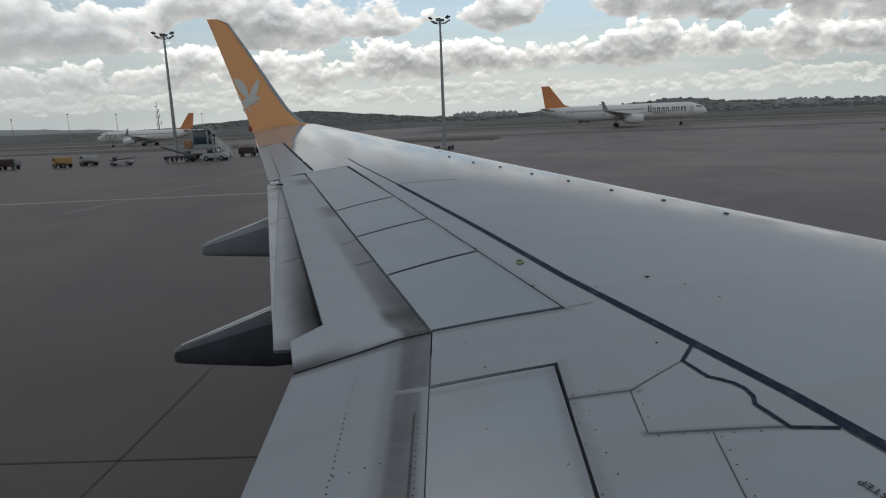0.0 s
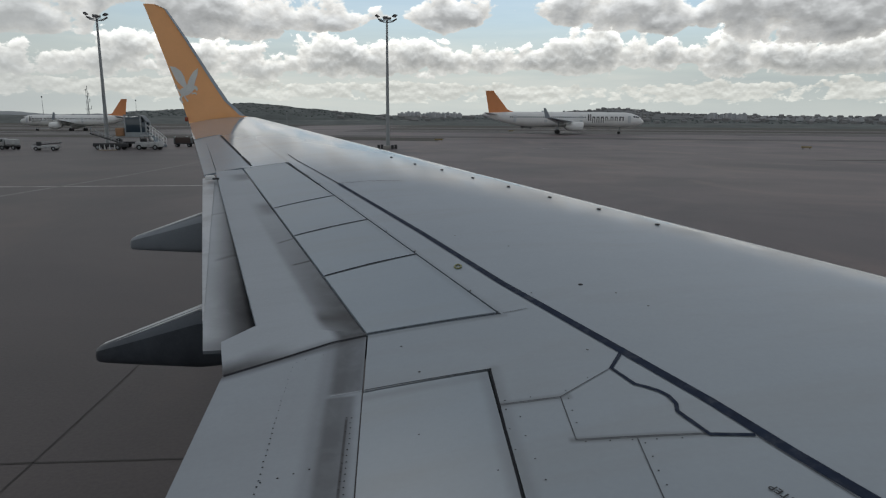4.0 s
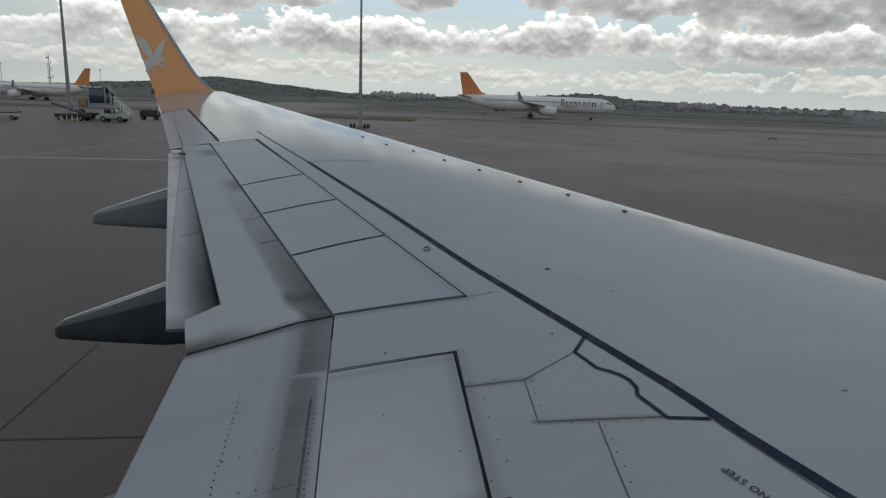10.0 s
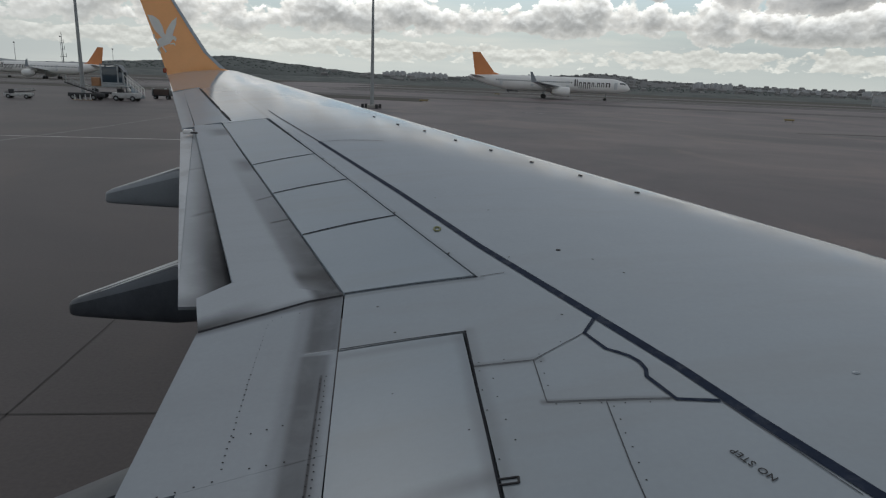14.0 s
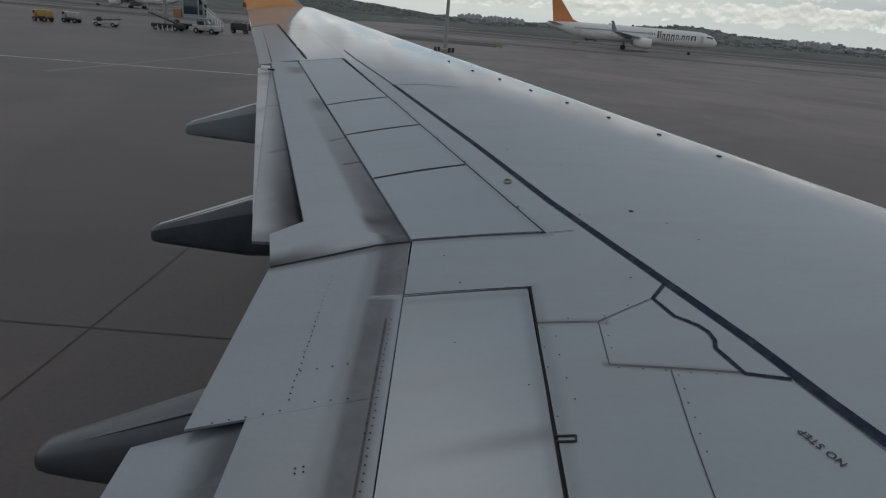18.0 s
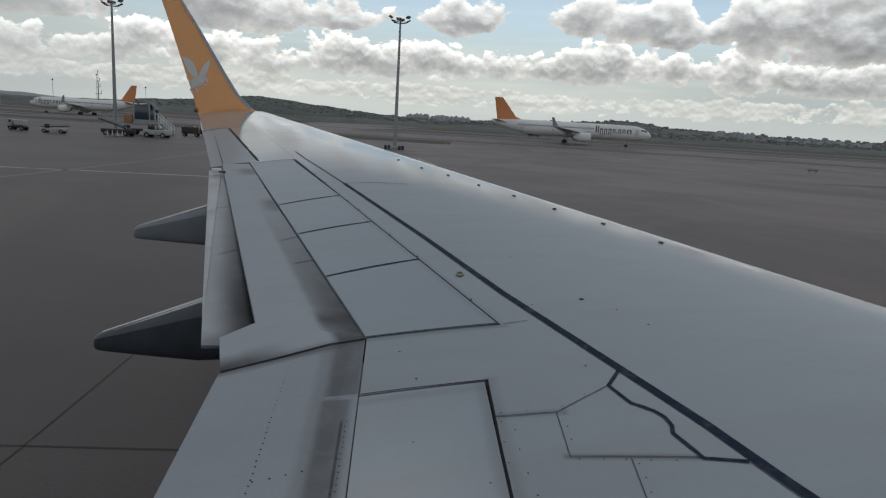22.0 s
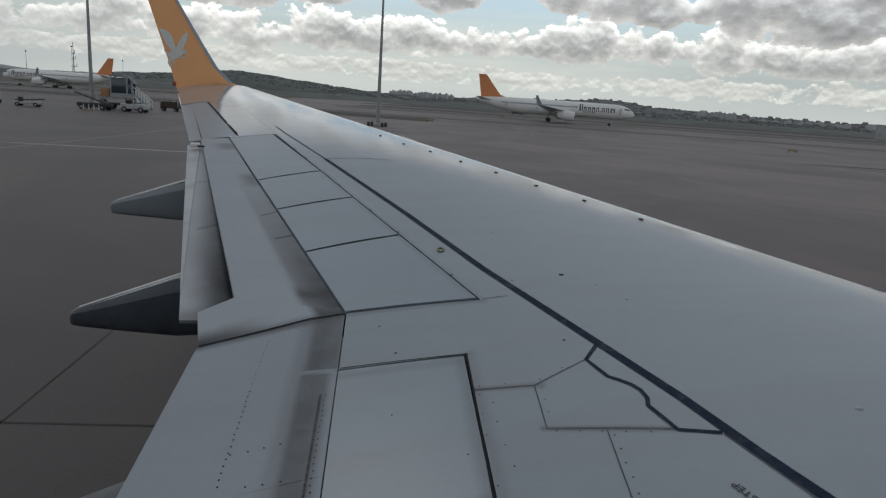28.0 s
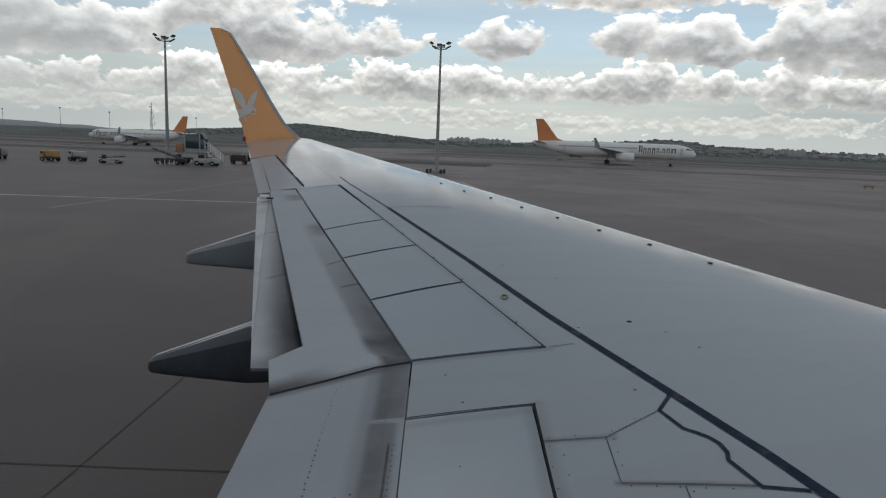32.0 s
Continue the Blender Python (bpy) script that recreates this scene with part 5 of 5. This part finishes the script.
    bm = bmesh.new()
    box(bm, (0.5, 0.05, 0.4), (0.5, 0, 6.15), bevel=0.02)
    part("antenna", bm, DARK, hull)
    return jet


bx, by = at_bearing(14.6, 187)
other_airliner((bx, by, ground_z(bx, by) + 0.02), -TURN)
bx, by = at_bearing(-24.9, 280)
other_airliner((bx, by, ground_z(bx, by) + 0.02), 180 - TURN)

# ---- apron vehicles ----
def wheels(parent, spots, r=0.35, w=0.22):
    for x, y in spots:
        bm = bmesh.new()
        rod(bm, (x, y - w / 2, r), (x, y + w / 2, r), r, sides=16)
        tyre = part("wheel", bm, TYRE, parent)
        bm = bmesh.new()
        s = -1 if y < 0 else 1
        rod(bm, (x, y + s * w * 0.40, r), (x, y + s * w * 0.55, r), r * 0.5, sides=12)
        part("rim", bm, STEEL, tyre)


def boarding_stairs(at, turn):
    """A mobile passenger stair: a glazed cabin on a lorry bed, steps down one side and a low lift beside it."""
    st = thing("boarding_stairs", at, "mobile boarding stairs with a grey glazed cabin and white handrails", "boarding stairs", turn)
    bm = bmesh.new()
    box(bm, (5.4, 1.9, 0.30), (0.2, 0, 0.75), bevel=0.05)
    part("chassis", bm, DARK, st)
    wheels(st, [(-1.7, -0.85), (-1.7, 0.85), (2.0, -0.85), (2.0, 0.85)], 0.42, 0.28)
    bm = bmesh.new()
    box(bm, (3.1, 2.1, 0.28), (0, 0, 1.75), bevel=0.03)
    part("platform", bm, PALE_METAL, st)
    for x, y in ((-1.45, -0.98), (-1.45, 0.98), (0.75, -0.98), (0.75, 0.98), (1.45, -0.98), (1.45, 0.98)):
        bm = bmesh.new()
        tall = 2.85 if x < 1 else 1.9
        box(bm, (0.20, 0.14, tall), (x, y, 1.9 + tall / 2), bevel=0.02)
        part("post", bm, PALE_METAL, st)
    bm = bmesh.new()
    v, f = slab([[(x, y, z) for y in (-1.1, 0, 1.1)] for x, z in ((-1.6, 4.82), (0.2, 4.84), (0.95, 4.72), (1.6, 3.85))], 0.10)
    mesh_part("canopy", v, f, ROOF_GREY, st, "grey sloping canopy")
    for y in (-1.0, 1.0):
        bm = bmesh.new()
        box(bm, (2.0, 0.05, 2.2), (-0.35, y, 3.35), bevel=0.01)
        part("side_window", bm, BLUE_GLASS, st, "dark bluish side window")
        bm = bmesh.new()
        box(bm, (3.0, 0.07, 0.35), (0, y, 2.1), bevel=0.01)
        part("side_panel", bm, PALE_METAL, st)
        bm = bmesh.new()
        box(bm, (0.5, 0.05, 1.5), (1.1, y, 3.0), bevel=0.01)
        part("side_window", bm, BLUE_GLASS, st)
    for i in range(12):
        t = i / 11
        bm = bmesh.new()
        box(bm, (0.28, 1.4, 0.06), (1.55 + 2.1 * t, 0, 2.0 - 1.75 * t))
        part("step", bm, STEEL, st)
    for y in (-0.78, 0.78):
        bm = bmesh.new()
        box(bm, (2.9, 0.08, 0.32), (2.6, y, 1.1), bevel=0.01, turn=(0, 40, 0))
        part("stringer", bm, BLUE_GREY, st, "pale blue stringer")
        rail = bmesh.new()
        rod(rail, (1.5, y, 3.35), (3.75, y, 1.45), 0.06)
        rod(rail, (1.5, y, 2.75), (3.75, y, 0.85), 0.04)
        for i in range(7):
            t = i / 6
            rod(rail, (1.5 + 2.25 * t, y, 2.0 - 1.75 * t), (1.5 + 2.25 * t, y, 3.35 - 1.9 * t), 0.045)
        part("handrail", rail, WHITE, st, "white handrail")
    bm = bmesh.new()
    box(bm, (1.15, 1.7, 1.2), (-2.35, 0, 2.3), bevel=0.08)
    part("equipment_box", bm, DULL_ORANGE, st, "faded orange box")
    return st


def tractor(at, turn, paint_mat, label):
    tr = thing("baggage_tractor", at, label, "baggage tractor", turn)
    bm = bmesh.new()
    box(bm, (3.3, 1.6, 0.7), (0, 0, 0.75), bevel=0.10)
    part("body", bm, paint_mat, tr)
    bm = bmesh.new()
    box(bm, (1.3, 1.5, 0.12), (-0.3, 0, 1.95), bevel=0.04)
    part("roof", bm, paint_mat, tr)
    for x, y in ((-0.9, -0.68), (-0.9, 0.68), (0.3, -0.68), (0.3, 0.68)):
        bm = bmesh.new()
        rod(bm, (x, y, 1.05), (x, y, 1.92), 0.04, sides=6)
        part("post", bm, DARK, tr)
    bm = bmesh.new()
    box(bm, (0.5, 1.2, 0.55), (-0.75, 0, 1.3), bevel=0.08)
    part("seat", bm, DARK, tr)
    bm = bmesh.new()
    box(bm, (0.06, 1.3, 0.7), (0.32, 0, 1.5), bevel=0.01, turn=(0, -12, 0))
    part("windscreen", bm, GLASS, tr)
    wheels(tr, [(-1.1, -0.72), (-1.1, 0.72), (1.1, -0.72), (1.1, 0.72)], 0.36, 0.25)
    return tr


def service_truck(at, turn, long, tall, mat, cab_mat, label):
    tk = thing("service_truck", at, label, "service truck", turn)
    bm = bmesh.new()
    box(bm, (long, 2.0, 0.25), (0, 0, 0.65), bevel=0.03)
    part("chassis", bm, DARK, tk)
    bm = bmesh.new()
    box(bm, (long * 0.62, 2.1, tall), (-long * 0.17, 0, 0.8 + tall / 2), bevel=0.18)
    part("tank", bm, mat, tk)
    bm = bmesh.new()
    box(bm, (long * 0.26, 2.0, 1.4), (long * 0.33, 0, 1.45), bevel=0.2)
    part("cab", bm, cab_mat, tk)
    bm = bmesh.new()
    box(bm, (0.06, 1.7, 0.6), (long * 0.46, 0, 1.75), bevel=0.02)
    part("windscreen", bm, GLASS, tk)
    for y in (-1.0, 1.0):
        bm = bmesh.new()
        box(bm, (long * 0.15, 0.05, 0.5), (long * 0.33, y, 1.78), bevel=0.02)
        part("cab_window", bm, GLASS, tk)
        bm = bmesh.new()
        box(bm, (long * 0.5, 0.04, 0.10), (-long * 0.17, y * 1.055, 0.95), bevel=0.01)
        part("side_rail", bm, DARK, tk)
    wheels(tk, [(-long * 0.33, -0.9), (-long * 0.33, 0.9), (long * 0.33, -0.9), (long * 0.33, 0.9)], 0.42, 0.28)
    return tk


def belt_loader(at, turn, label, mat, tilt=5):
    bl = thing("belt_loader", at, label, "belt loader", turn)
    bm = bmesh.new()
    box(bm, (4.2, 1.7, 0.5), (0, 0, 0.65), bevel=0.08)
    part("body", bm, mat, bl)
    bm = bmesh.new()
    rise = math.tan(radians(tilt))
    box(bm, (4.6 / math.cos(radians(tilt)), 0.9, 0.16), (0.2, 0.2, 1.0 + rise * 1.7), bevel=0.04, turn=(0, -tilt, 0))
    part("belt", bm, DARK, bl, "dark conveyor belt")
    for y in (-0.3, 0.7):
        bm = bmesh.new()
        rod(bm, (-1.6, y, 1.45), (2.3, y, 1.45 + rise * 3.9), 0.04, sides=6)
        for i in range(5):
            x = -1.5 + 0.92 * i
            rod(bm, (x, y, 1.0 + rise * (x + 1.6)), (x, y, 1.45 + rise * (x + 1.6)), 0.03, sides=6)
        part("handrail", bm, STEEL, bl)
    bm = bmesh.new()
    box(bm, (0.7, 0.6, 0.75), (-0.9, -0.6, 1.2), bevel=0.08)
    part("seat", bm, DARK, bl)
    wheels(bl, [(-1.4, -0.75), (-1.4, 0.75), (1.4, -0.75), (1.4, 0.75)], 0.36, 0.25)
    return bl


def baggage_cart(at, turn):
    ct = thing("baggage_cart", at, "dark low baggage cart parked on the apron", "baggage cart", turn, group="baggage carts")
    bm = bmesh.new()
    box(bm, (2.6, 1.5, 0.15), (0, 0, 0.55), bevel=0.03)
    part("deck", bm, DARK, ct)
    bm = bmesh.new()
    box(bm, (0.08, 1.4, 1.0), (-1.25, 0, 1.1), bevel=0.01)
    part("end_rail", bm, STEEL, ct)
    bm = bmesh.new()
    box(bm, (0.08, 1.4, 1.0), (1.25, 0, 1.1), bevel=0.01)
    part("end_rail", bm, STEEL, ct)
    bm = bmesh.new()
    box(bm, (2.2, 1.3, 0.85), (0, 0, 1.05), bevel=0.05)
    part("canvas_cover", bm, CANVAS, ct, "dull reddish brown canvas cover")
    wheels(ct, [(-0.9, -0.6), (-0.9, 0.6), (0.9, -0.6), (0.9, 0.6)], 0.24, 0.15)
    return ct


def place(degrees, r):
    x, y = at_bearing(degrees, r)
    return (x, y, ground_z(x, y))


def shrunk(ob, k):
    ob.scale = (k, k, k)
    return ob


boarding_stairs(place(-20.6, 108), 4)
tractor(place(-19.85, 99.5), -4, DULL_WHITE, "white baggage tractor beside the boarding stairs")
belt_loader(place(-22.6, 101), 172, "dark belt loader parked by the boarding stairs", DARK, 17)
shrunk(belt_loader(place(-26.95, 101), 8, "white belt loader parked on the apron", DULL_WHITE), 0.74)
shrunk(service_truck(place(-31.0, 104), 172, 3.3, 1.45, YELLOW, YELLOW, "yellow service truck on the apron"), 0.66)
shrunk(service_truck(place(-29.2, 106), 184, 3.1, 1.25, DULL_WHITE, DULL_WHITE, "white service truck on the apron"), 0.68)
baggage_cart(place(-17.3, 110), 5)
baggage_cart(place(-16.4, 111), 3)
baggage_cart(place(-34.4, 108), 3)
baggage_cart(place(-35.9, 108), 6)
shrunk(service_truck(place(11.6, 470), -TURN, 5.0, 1.6, DARK, STEEL, "dark service truck far out on the airfield"), 1.7)
for n in range(4):
    x, y, z = place(-23.4 + 0.35 * n, 99.5)
    cone = thing("traffic_cone", (x, y, z), "small white and orange traffic cone", "traffic cone", group="traffic cones")
    bm = bmesh.new()
    rod(bm, (0, 0, 0.04), (0, 0, 0.75), 0.14, 0.04, 12)
    part("cone", bm, DULL_WHITE, cone)
    bm = bmesh.new()
    box(bm, (0.45, 0.45, 0.05), (0, 0, 0.025), bevel=0.01)
    part("base", bm, YELLOW, cone)

# low yellow signs and far small things on the field
for deg, r, wide in ((4.0, 140, 1.8), (33.5, 128, 1.6), (10.3, 215, 1.6)):
    x, y, z = place(deg, r)
    sign = thing("taxiway_sign", (x, y, z), "low yellow taxiway sign on the grass verge", "taxiway sign", -TURN, group="taxiway signs")
    bm = bmesh.new()
    box(bm, (wide, 0.3, 0.26), (0, 0, 0.38), bevel=0.03)
    part("panel", bm, SIGN, sign)
    for k in (-0.35, 0.35):
        bm = bmesh.new()
        rod(bm, (k * wide, 0, 0), (k * wide, 0, 0.35), 0.05)
        part("leg", bm, DARK, sign)

# ---- distance: hills, town, tower ----
RIDGES = {}


def ridge(name, far, depth, profile, mat, label, rough=1.0, n=160):
    """A long hill: heights in degrees at bearings, as a solid mound that falls away before and behind."""
    bs = [b for b, _ in profile]
    rows = []
    for i in range(n + 1):
        b = bs[0] + (bs[-1] - bs[0]) * i / n
        j = max(k for k in range(len(bs) - 1) if bs[k] <= b + 1e-6)
        s = (b - bs[j]) / (bs[j + 1] - bs[j])
        s = s * s * (3 - 2 * s)
        deg = profile[j][1] + (profile[j + 1][1] - profile[j][1]) * s
        row = []
        for k in range(9):
            u = k / 8
            r = far + depth * (u - 0.5)
            shape = math.sin(math.pi * u) ** 0.8 if 0 < k < 8 else 0.0
            x, y = at_bearing(b, r)
            bumps = (noise.noise((x * 0.012, y * 0.012, 0)) * 3.0 + noise.noise((x * 0.05, y * 0.05, 3)) * 1.6) * rough
            top = EYE_Z + far * math.tan(radians(deg))
            row.append((x, y, -2 + (top + 2) * shape + bumps * (shape > 0)))
        rows.append(row)
    RIDGES[name] = rows
    v = [p for row in rows for p in row]
    f = [(i * 9 + k, i * 9 + k + 1, (i + 1) * 9 + k + 1, (i + 1) * 9 + k) for i in range(n) for k in range(8)]
    return tagged(mesh_part(name, v, f, mat, None, label, smooth=80, kind="structure"), category="hill")


ridge("hill_wooded", 1900, 700, [(-24, 0.2), (-20, 0.75), (-17, 0.95), (-14.5, 1.35), (-12.4, 1.52), (-10, 1.42), (-7, 1.15), (-4, 0.85), (-1, 0.62), (4, 0.50), (9, 0.45), (14, 0.42), (22, 0.45), (30, 0.4), (40, 0.3), (60, 0.3)], HILL, "dark green wooded hill behind the airfield")
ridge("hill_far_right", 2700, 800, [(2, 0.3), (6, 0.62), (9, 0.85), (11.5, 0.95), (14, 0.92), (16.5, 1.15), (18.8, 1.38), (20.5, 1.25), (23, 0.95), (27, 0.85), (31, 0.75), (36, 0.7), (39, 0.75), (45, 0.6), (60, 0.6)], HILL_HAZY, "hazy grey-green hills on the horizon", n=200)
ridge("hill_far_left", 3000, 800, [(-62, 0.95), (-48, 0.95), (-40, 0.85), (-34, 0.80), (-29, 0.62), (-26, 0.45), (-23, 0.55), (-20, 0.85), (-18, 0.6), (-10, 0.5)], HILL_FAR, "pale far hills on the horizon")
ridge("hill_near_left", 1300, 400, [(-62, 0.35), (-40, 0.40), (-30, 0.38), (-24, 0.30), (-18, 0.25), (-8, 0.2), (10, 0.12), (30, 0.12), (60, 0.12)], HILL, "dark tree belt along the airfield")


def on_ridge(name, u, k):
    """A point on a hill: u along it, k from its near foot (0) to its far foot (8)."""
    rows = RIDGES[name]
    i, j = min(int(u * (len(rows) - 1)), len(rows) - 2), int(k)
    s, t = u * (len(rows) - 1) - i, k - j
    a = Vector(rows[i][j]).lerp(Vector(rows[i][j + 1]), t)
    return a.lerp(Vector(rows[i + 1][j]).lerp(Vector(rows[i + 1][j + 1]), t), s)


def woods(name, count, mat, label, low, high, k0, k1, gaps=0.0):
    """Tree clumps over a hillside, left open where the ground is bare."""
    v, f = [], []
    while count:
        u = random.random()
        p = on_ridge(name, u, random.uniform(k0, k1))
        if noise.noise((p.x * 0.006, p.y * 0.006, 7)) < gaps - 0.25:
            count -= 1
            continue
        r, h, n = random.uniform(2.5, 7), random.uniform(low, high), len(v)
        for a in range(5):
            b = 2 * math.pi * (a + random.uniform(-0.3, 0.3)) / 5
            q = r * random.uniform(0.7, 1.2)
            v.append((p.x + q * math.cos(b), p.y + q * math.sin(b), p.z - 3))
        v += [(p.x + 0.4 * r * c, p.y + 0.4 * r * d, p.z + h * random.uniform(0.75, 1.0)) for c, d in ((1, 0.3), (-0.3, 1), (-1, -0.4), (0.4, -1))]
        f += [(n + q0, n + q1, n + q2) for q0, q1, q2 in ((0, 1, 5), (1, 6, 5), (1, 2, 6), (2, 3, 7), (2, 7, 6), (3, 4, 8), (3, 8, 7), (4, 0, 8), (0, 5, 8), (5, 6, 7), (5, 7, 8))]
        count -= 1
    tagged(mesh_part("woods", v, f, mat, None, label, smooth=0, kind="stuff"), category="trees")


woods("hill_wooded", 3200, SCRUB, "dark green woods on the hillside", 0.5, 2.0, 1.0, 4.6, 0.1)
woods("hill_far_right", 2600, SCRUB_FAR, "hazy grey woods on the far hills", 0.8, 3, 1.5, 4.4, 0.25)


def scattered_houses(name, count, u0, u1):
    """Small far houses with pitched roofs on a hillside."""
    v, f = [], []
    for _ in range(count):
        p = on_ridge(name, random.uniform(u0, u1), random.uniform(0.5, 3.4))
        w, d, h = random.uniform(4, 9), random.uniform(4, 7), random.uniform(3, 6)
        n = len(v)
        for z in (-3, h):
            v += [(p.x - w, p.y - d, p.z + z), (p.x + w, p.y - d, p.z + z), (p.x + w, p.y + d, p.z + z), (p.x - w, p.y + d, p.z + z)]
        v += [(p.x - w, p.y, p.z + h + 2.5), (p.x + w, p.y, p.z + h + 2.5)]
        f += [tuple(n + q for q in face) for face in ((0, 1, 5, 4), (1, 2, 6, 5), (2, 3, 7, 6), (3, 0, 4, 7), (4, 5, 9, 8), (6, 7, 8, 9), (5, 6, 9), (7, 4, 8))]
    tagged(mesh_part("far_houses", v, f, FAR_WALL, None, "small pale houses scattered on the far hills", smooth=0, kind="stuff"), category="houses")


scattered_houses("hill_far_right", 170, 0.05, 0.75)
scattered_houses("hill_wooded", 70, 0.22, 0.75)


def tower_block(at, wide, tall, turn):
    bl = thing("apartment_block", at, "pale grey apartment block on the far hillside", "apartment block", turn, group="far apartment blocks")
    bm = bmesh.new()
    box(bm, (wide, wide * 0.7, tall), (0, 0, tall / 2), bevel=0.4)
    part("wall", bm, FACADE, bl)
    bm = bmesh.new()
    box(bm, (wide * 0.4, wide * 0.35, 4), (wide * 0.1, 0, tall + 1.9), bevel=0.3)
    part("roof_house", bm, FACADE, bl)
    v, f = [], []
    for i in range(max(2, int(tall / 4))):
        for j in range(4):
            x, z, n = (j - 1.5) * wide / 4.4, 3 + i * 4, len(v)
            for dx, dz in ((-1.5, 0), (1.5, 0), (1.5, 1.8), (-1.5, 1.8)):
                v.append((x + dx, -wide * 0.35 - 0.15, z + dz))
            f.append((n, n + 1, n + 2, n + 3))
    mesh_part("windows", v, f, PANE, bl, "rows of dark windows", smooth=0, kind="stuff")
    return bl


town = []
for first, last, count, low, high in ((0.5, 5.8, 17, 0.70, 0.98), (8.5, 9.1, 2, 0.9, 0.98), (26.2, 29.2, 7, 0.82, 0.98), (29.6, 41.0, 13, 0.52, 0.74), (10.0, 16.0, 5, 0.62, 0.75)):
    for i in range(count):
        town.append((first + (last - first) * (i + random.uniform(0.1, 0.9)) / count, random.uniform(low, high), random.uniform(11, 26)))
for deg, up, wide in town:
    r = 2350 + random.uniform(-60, 60)
    x, y = at_bearing(deg, r)
    tower_block((x, y, -1), wide, EYE_Z + 1 + r * math.tan(radians(up)), -deg + random.uniform(-30, 30))


def low_house(at, wide, tall, deep, turn, label):
    h = thing("low_building", at, label, "building", turn, group="far low buildings")
    bm = bmesh.new()
    box(bm, (wide, deep, tall), (0, 0, tall / 2), bevel=0.1)
    part("wall", bm, FACADE, h)
    bm = bmesh.new()
    box(bm, (wide + 0.8, deep + 0.8, 0.5), (0, 0, tall + 0.25), bevel=0.1)
    part("roof", bm, CONCRETE, h)
    for i in range(max(2, int(wide / 6))):
        bm = bmesh.new()
        box(bm, (3.0, 0.2, tall * 0.35), (-wide / 2 + 3 + i * 6, -deep / 2 - 0.03, tall * 0.55), bevel=0.03)
        part("window", bm, PANE, h)
    return h


for i in range(34):
    deg = random.uniform(-38, 44)
    r = random.uniform(1250, 1750)
    x, y = at_bearing(deg, r)
    low_house((x, y, 0.4), random.uniform(14, 40), random.uniform(5, 11), 12, -deg, "pale low building beyond the airfield")


def control_tower(at):
    tw = thing("control_tower", at, "tall grey control tower over a low pale terminal block", "control tower", -40)
    rings = []
    for z, r in ((0, 6.5), (8, 5.2), (30, 4.6), (44, 4.8), (48, 6.6), (51, 7.4)):
        rings.append([(r * math.cos(a), r * math.sin(a), z) for a in (2 * math.pi * j / 16 for j in range(16))])
    v, f = loft(rings)
    mesh_part("shaft", v, f, FACADE, tw, smooth=30)
    for j in range(16):
        a, b = 2 * math.pi * j / 16, 2 * math.pi * (j + 1) / 16
        v = [(7.3 * math.cos(a), 7.3 * math.sin(a), 51), (7.3 * math.cos(b), 7.3 * math.sin(b), 51), (8.3 * math.cos(b), 8.3 * math.sin(b), 55.5), (8.3 * math.cos(a), 8.3 * math.sin(a), 55.5)]
        v += [(x * 0.97, y * 0.97, z) for x, y, z in v]
        mesh_part("window_pane", v, [(0, 1, 2, 3), (7, 6, 5, 4), (0, 4, 5, 1), (2, 6, 7, 3), (1, 5, 6, 2), (3, 7, 4, 0)], GLASS, tw, smooth=0)
    bm = bmesh.new()
    rod(bm, (0, 0, 55.5), (0, 0, 58), 9.0, 8.2, 16)
    part("roof", bm, CONCRETE, tw)
    bm = bmesh.new()
    rod(bm, (0, 0, 58), (0, 0, 64), 0.3)
    part("antenna", bm, STEEL, tw)
    return tw


x, y = at_bearing(42.2, 720)
control_tower((x, y, 0.4))
x, y = at_bearing(41.2, 700)
low_house((x, y, 0.4), 62, 9, 24, -41, "low pale terminal block below the control tower")

# thin antenna masts and a lattice mast on the field
for deg, r, tall in ((-30.2, 620, 24), (-26.9, 600, 22), (-24.0, 640, 30), (-20.6, 640, 22), (-16.9, 650, 20), (-9.0, 900, 18), (-33.8, 600, 20)):
    x, y = at_bearing(deg, r)
    am = thing("antenna_mast", (x, y, 0.4), "thin dark antenna mast on the airfield", "antenna mast", group="antenna masts")
    bm = bmesh.new()
    rod(bm, (0, 0, 0), (0, 0, tall), 0.24, 0.10, 6)
    part("pole", bm, STEEL, am)
    bm = bmesh.new()
    box(bm, (1.1, 0.4, 0.9), (0, 0, tall * 0.97), bevel=0.05)
    part("head", bm, DARK, am)
x, y = at_bearing(-23.9, 330)
am = thing("radio_mast", (x, y, ground_z(x, y)), "dark radio mast with short cross arms", "radio mast")
bm = bmesh.new()
rod(bm, (0, 0, 0), (0, 0, 19), 0.28, 0.12, 8)
part("pole", bm, STEEL, am)
for z, w in ((9, 2.6), (12, 1.6), (14.5, 1.2)):
    bm = bmesh.new()
    rod(bm, (-w / 2, 0, z), (w / 2, 0, z), 0.12, sides=6)
    rod(bm, (w / 2, 0, z), (w / 2, 0, z + 1.4), 0.10, sides=6)
    part("cross_arm", bm, STEEL, am)
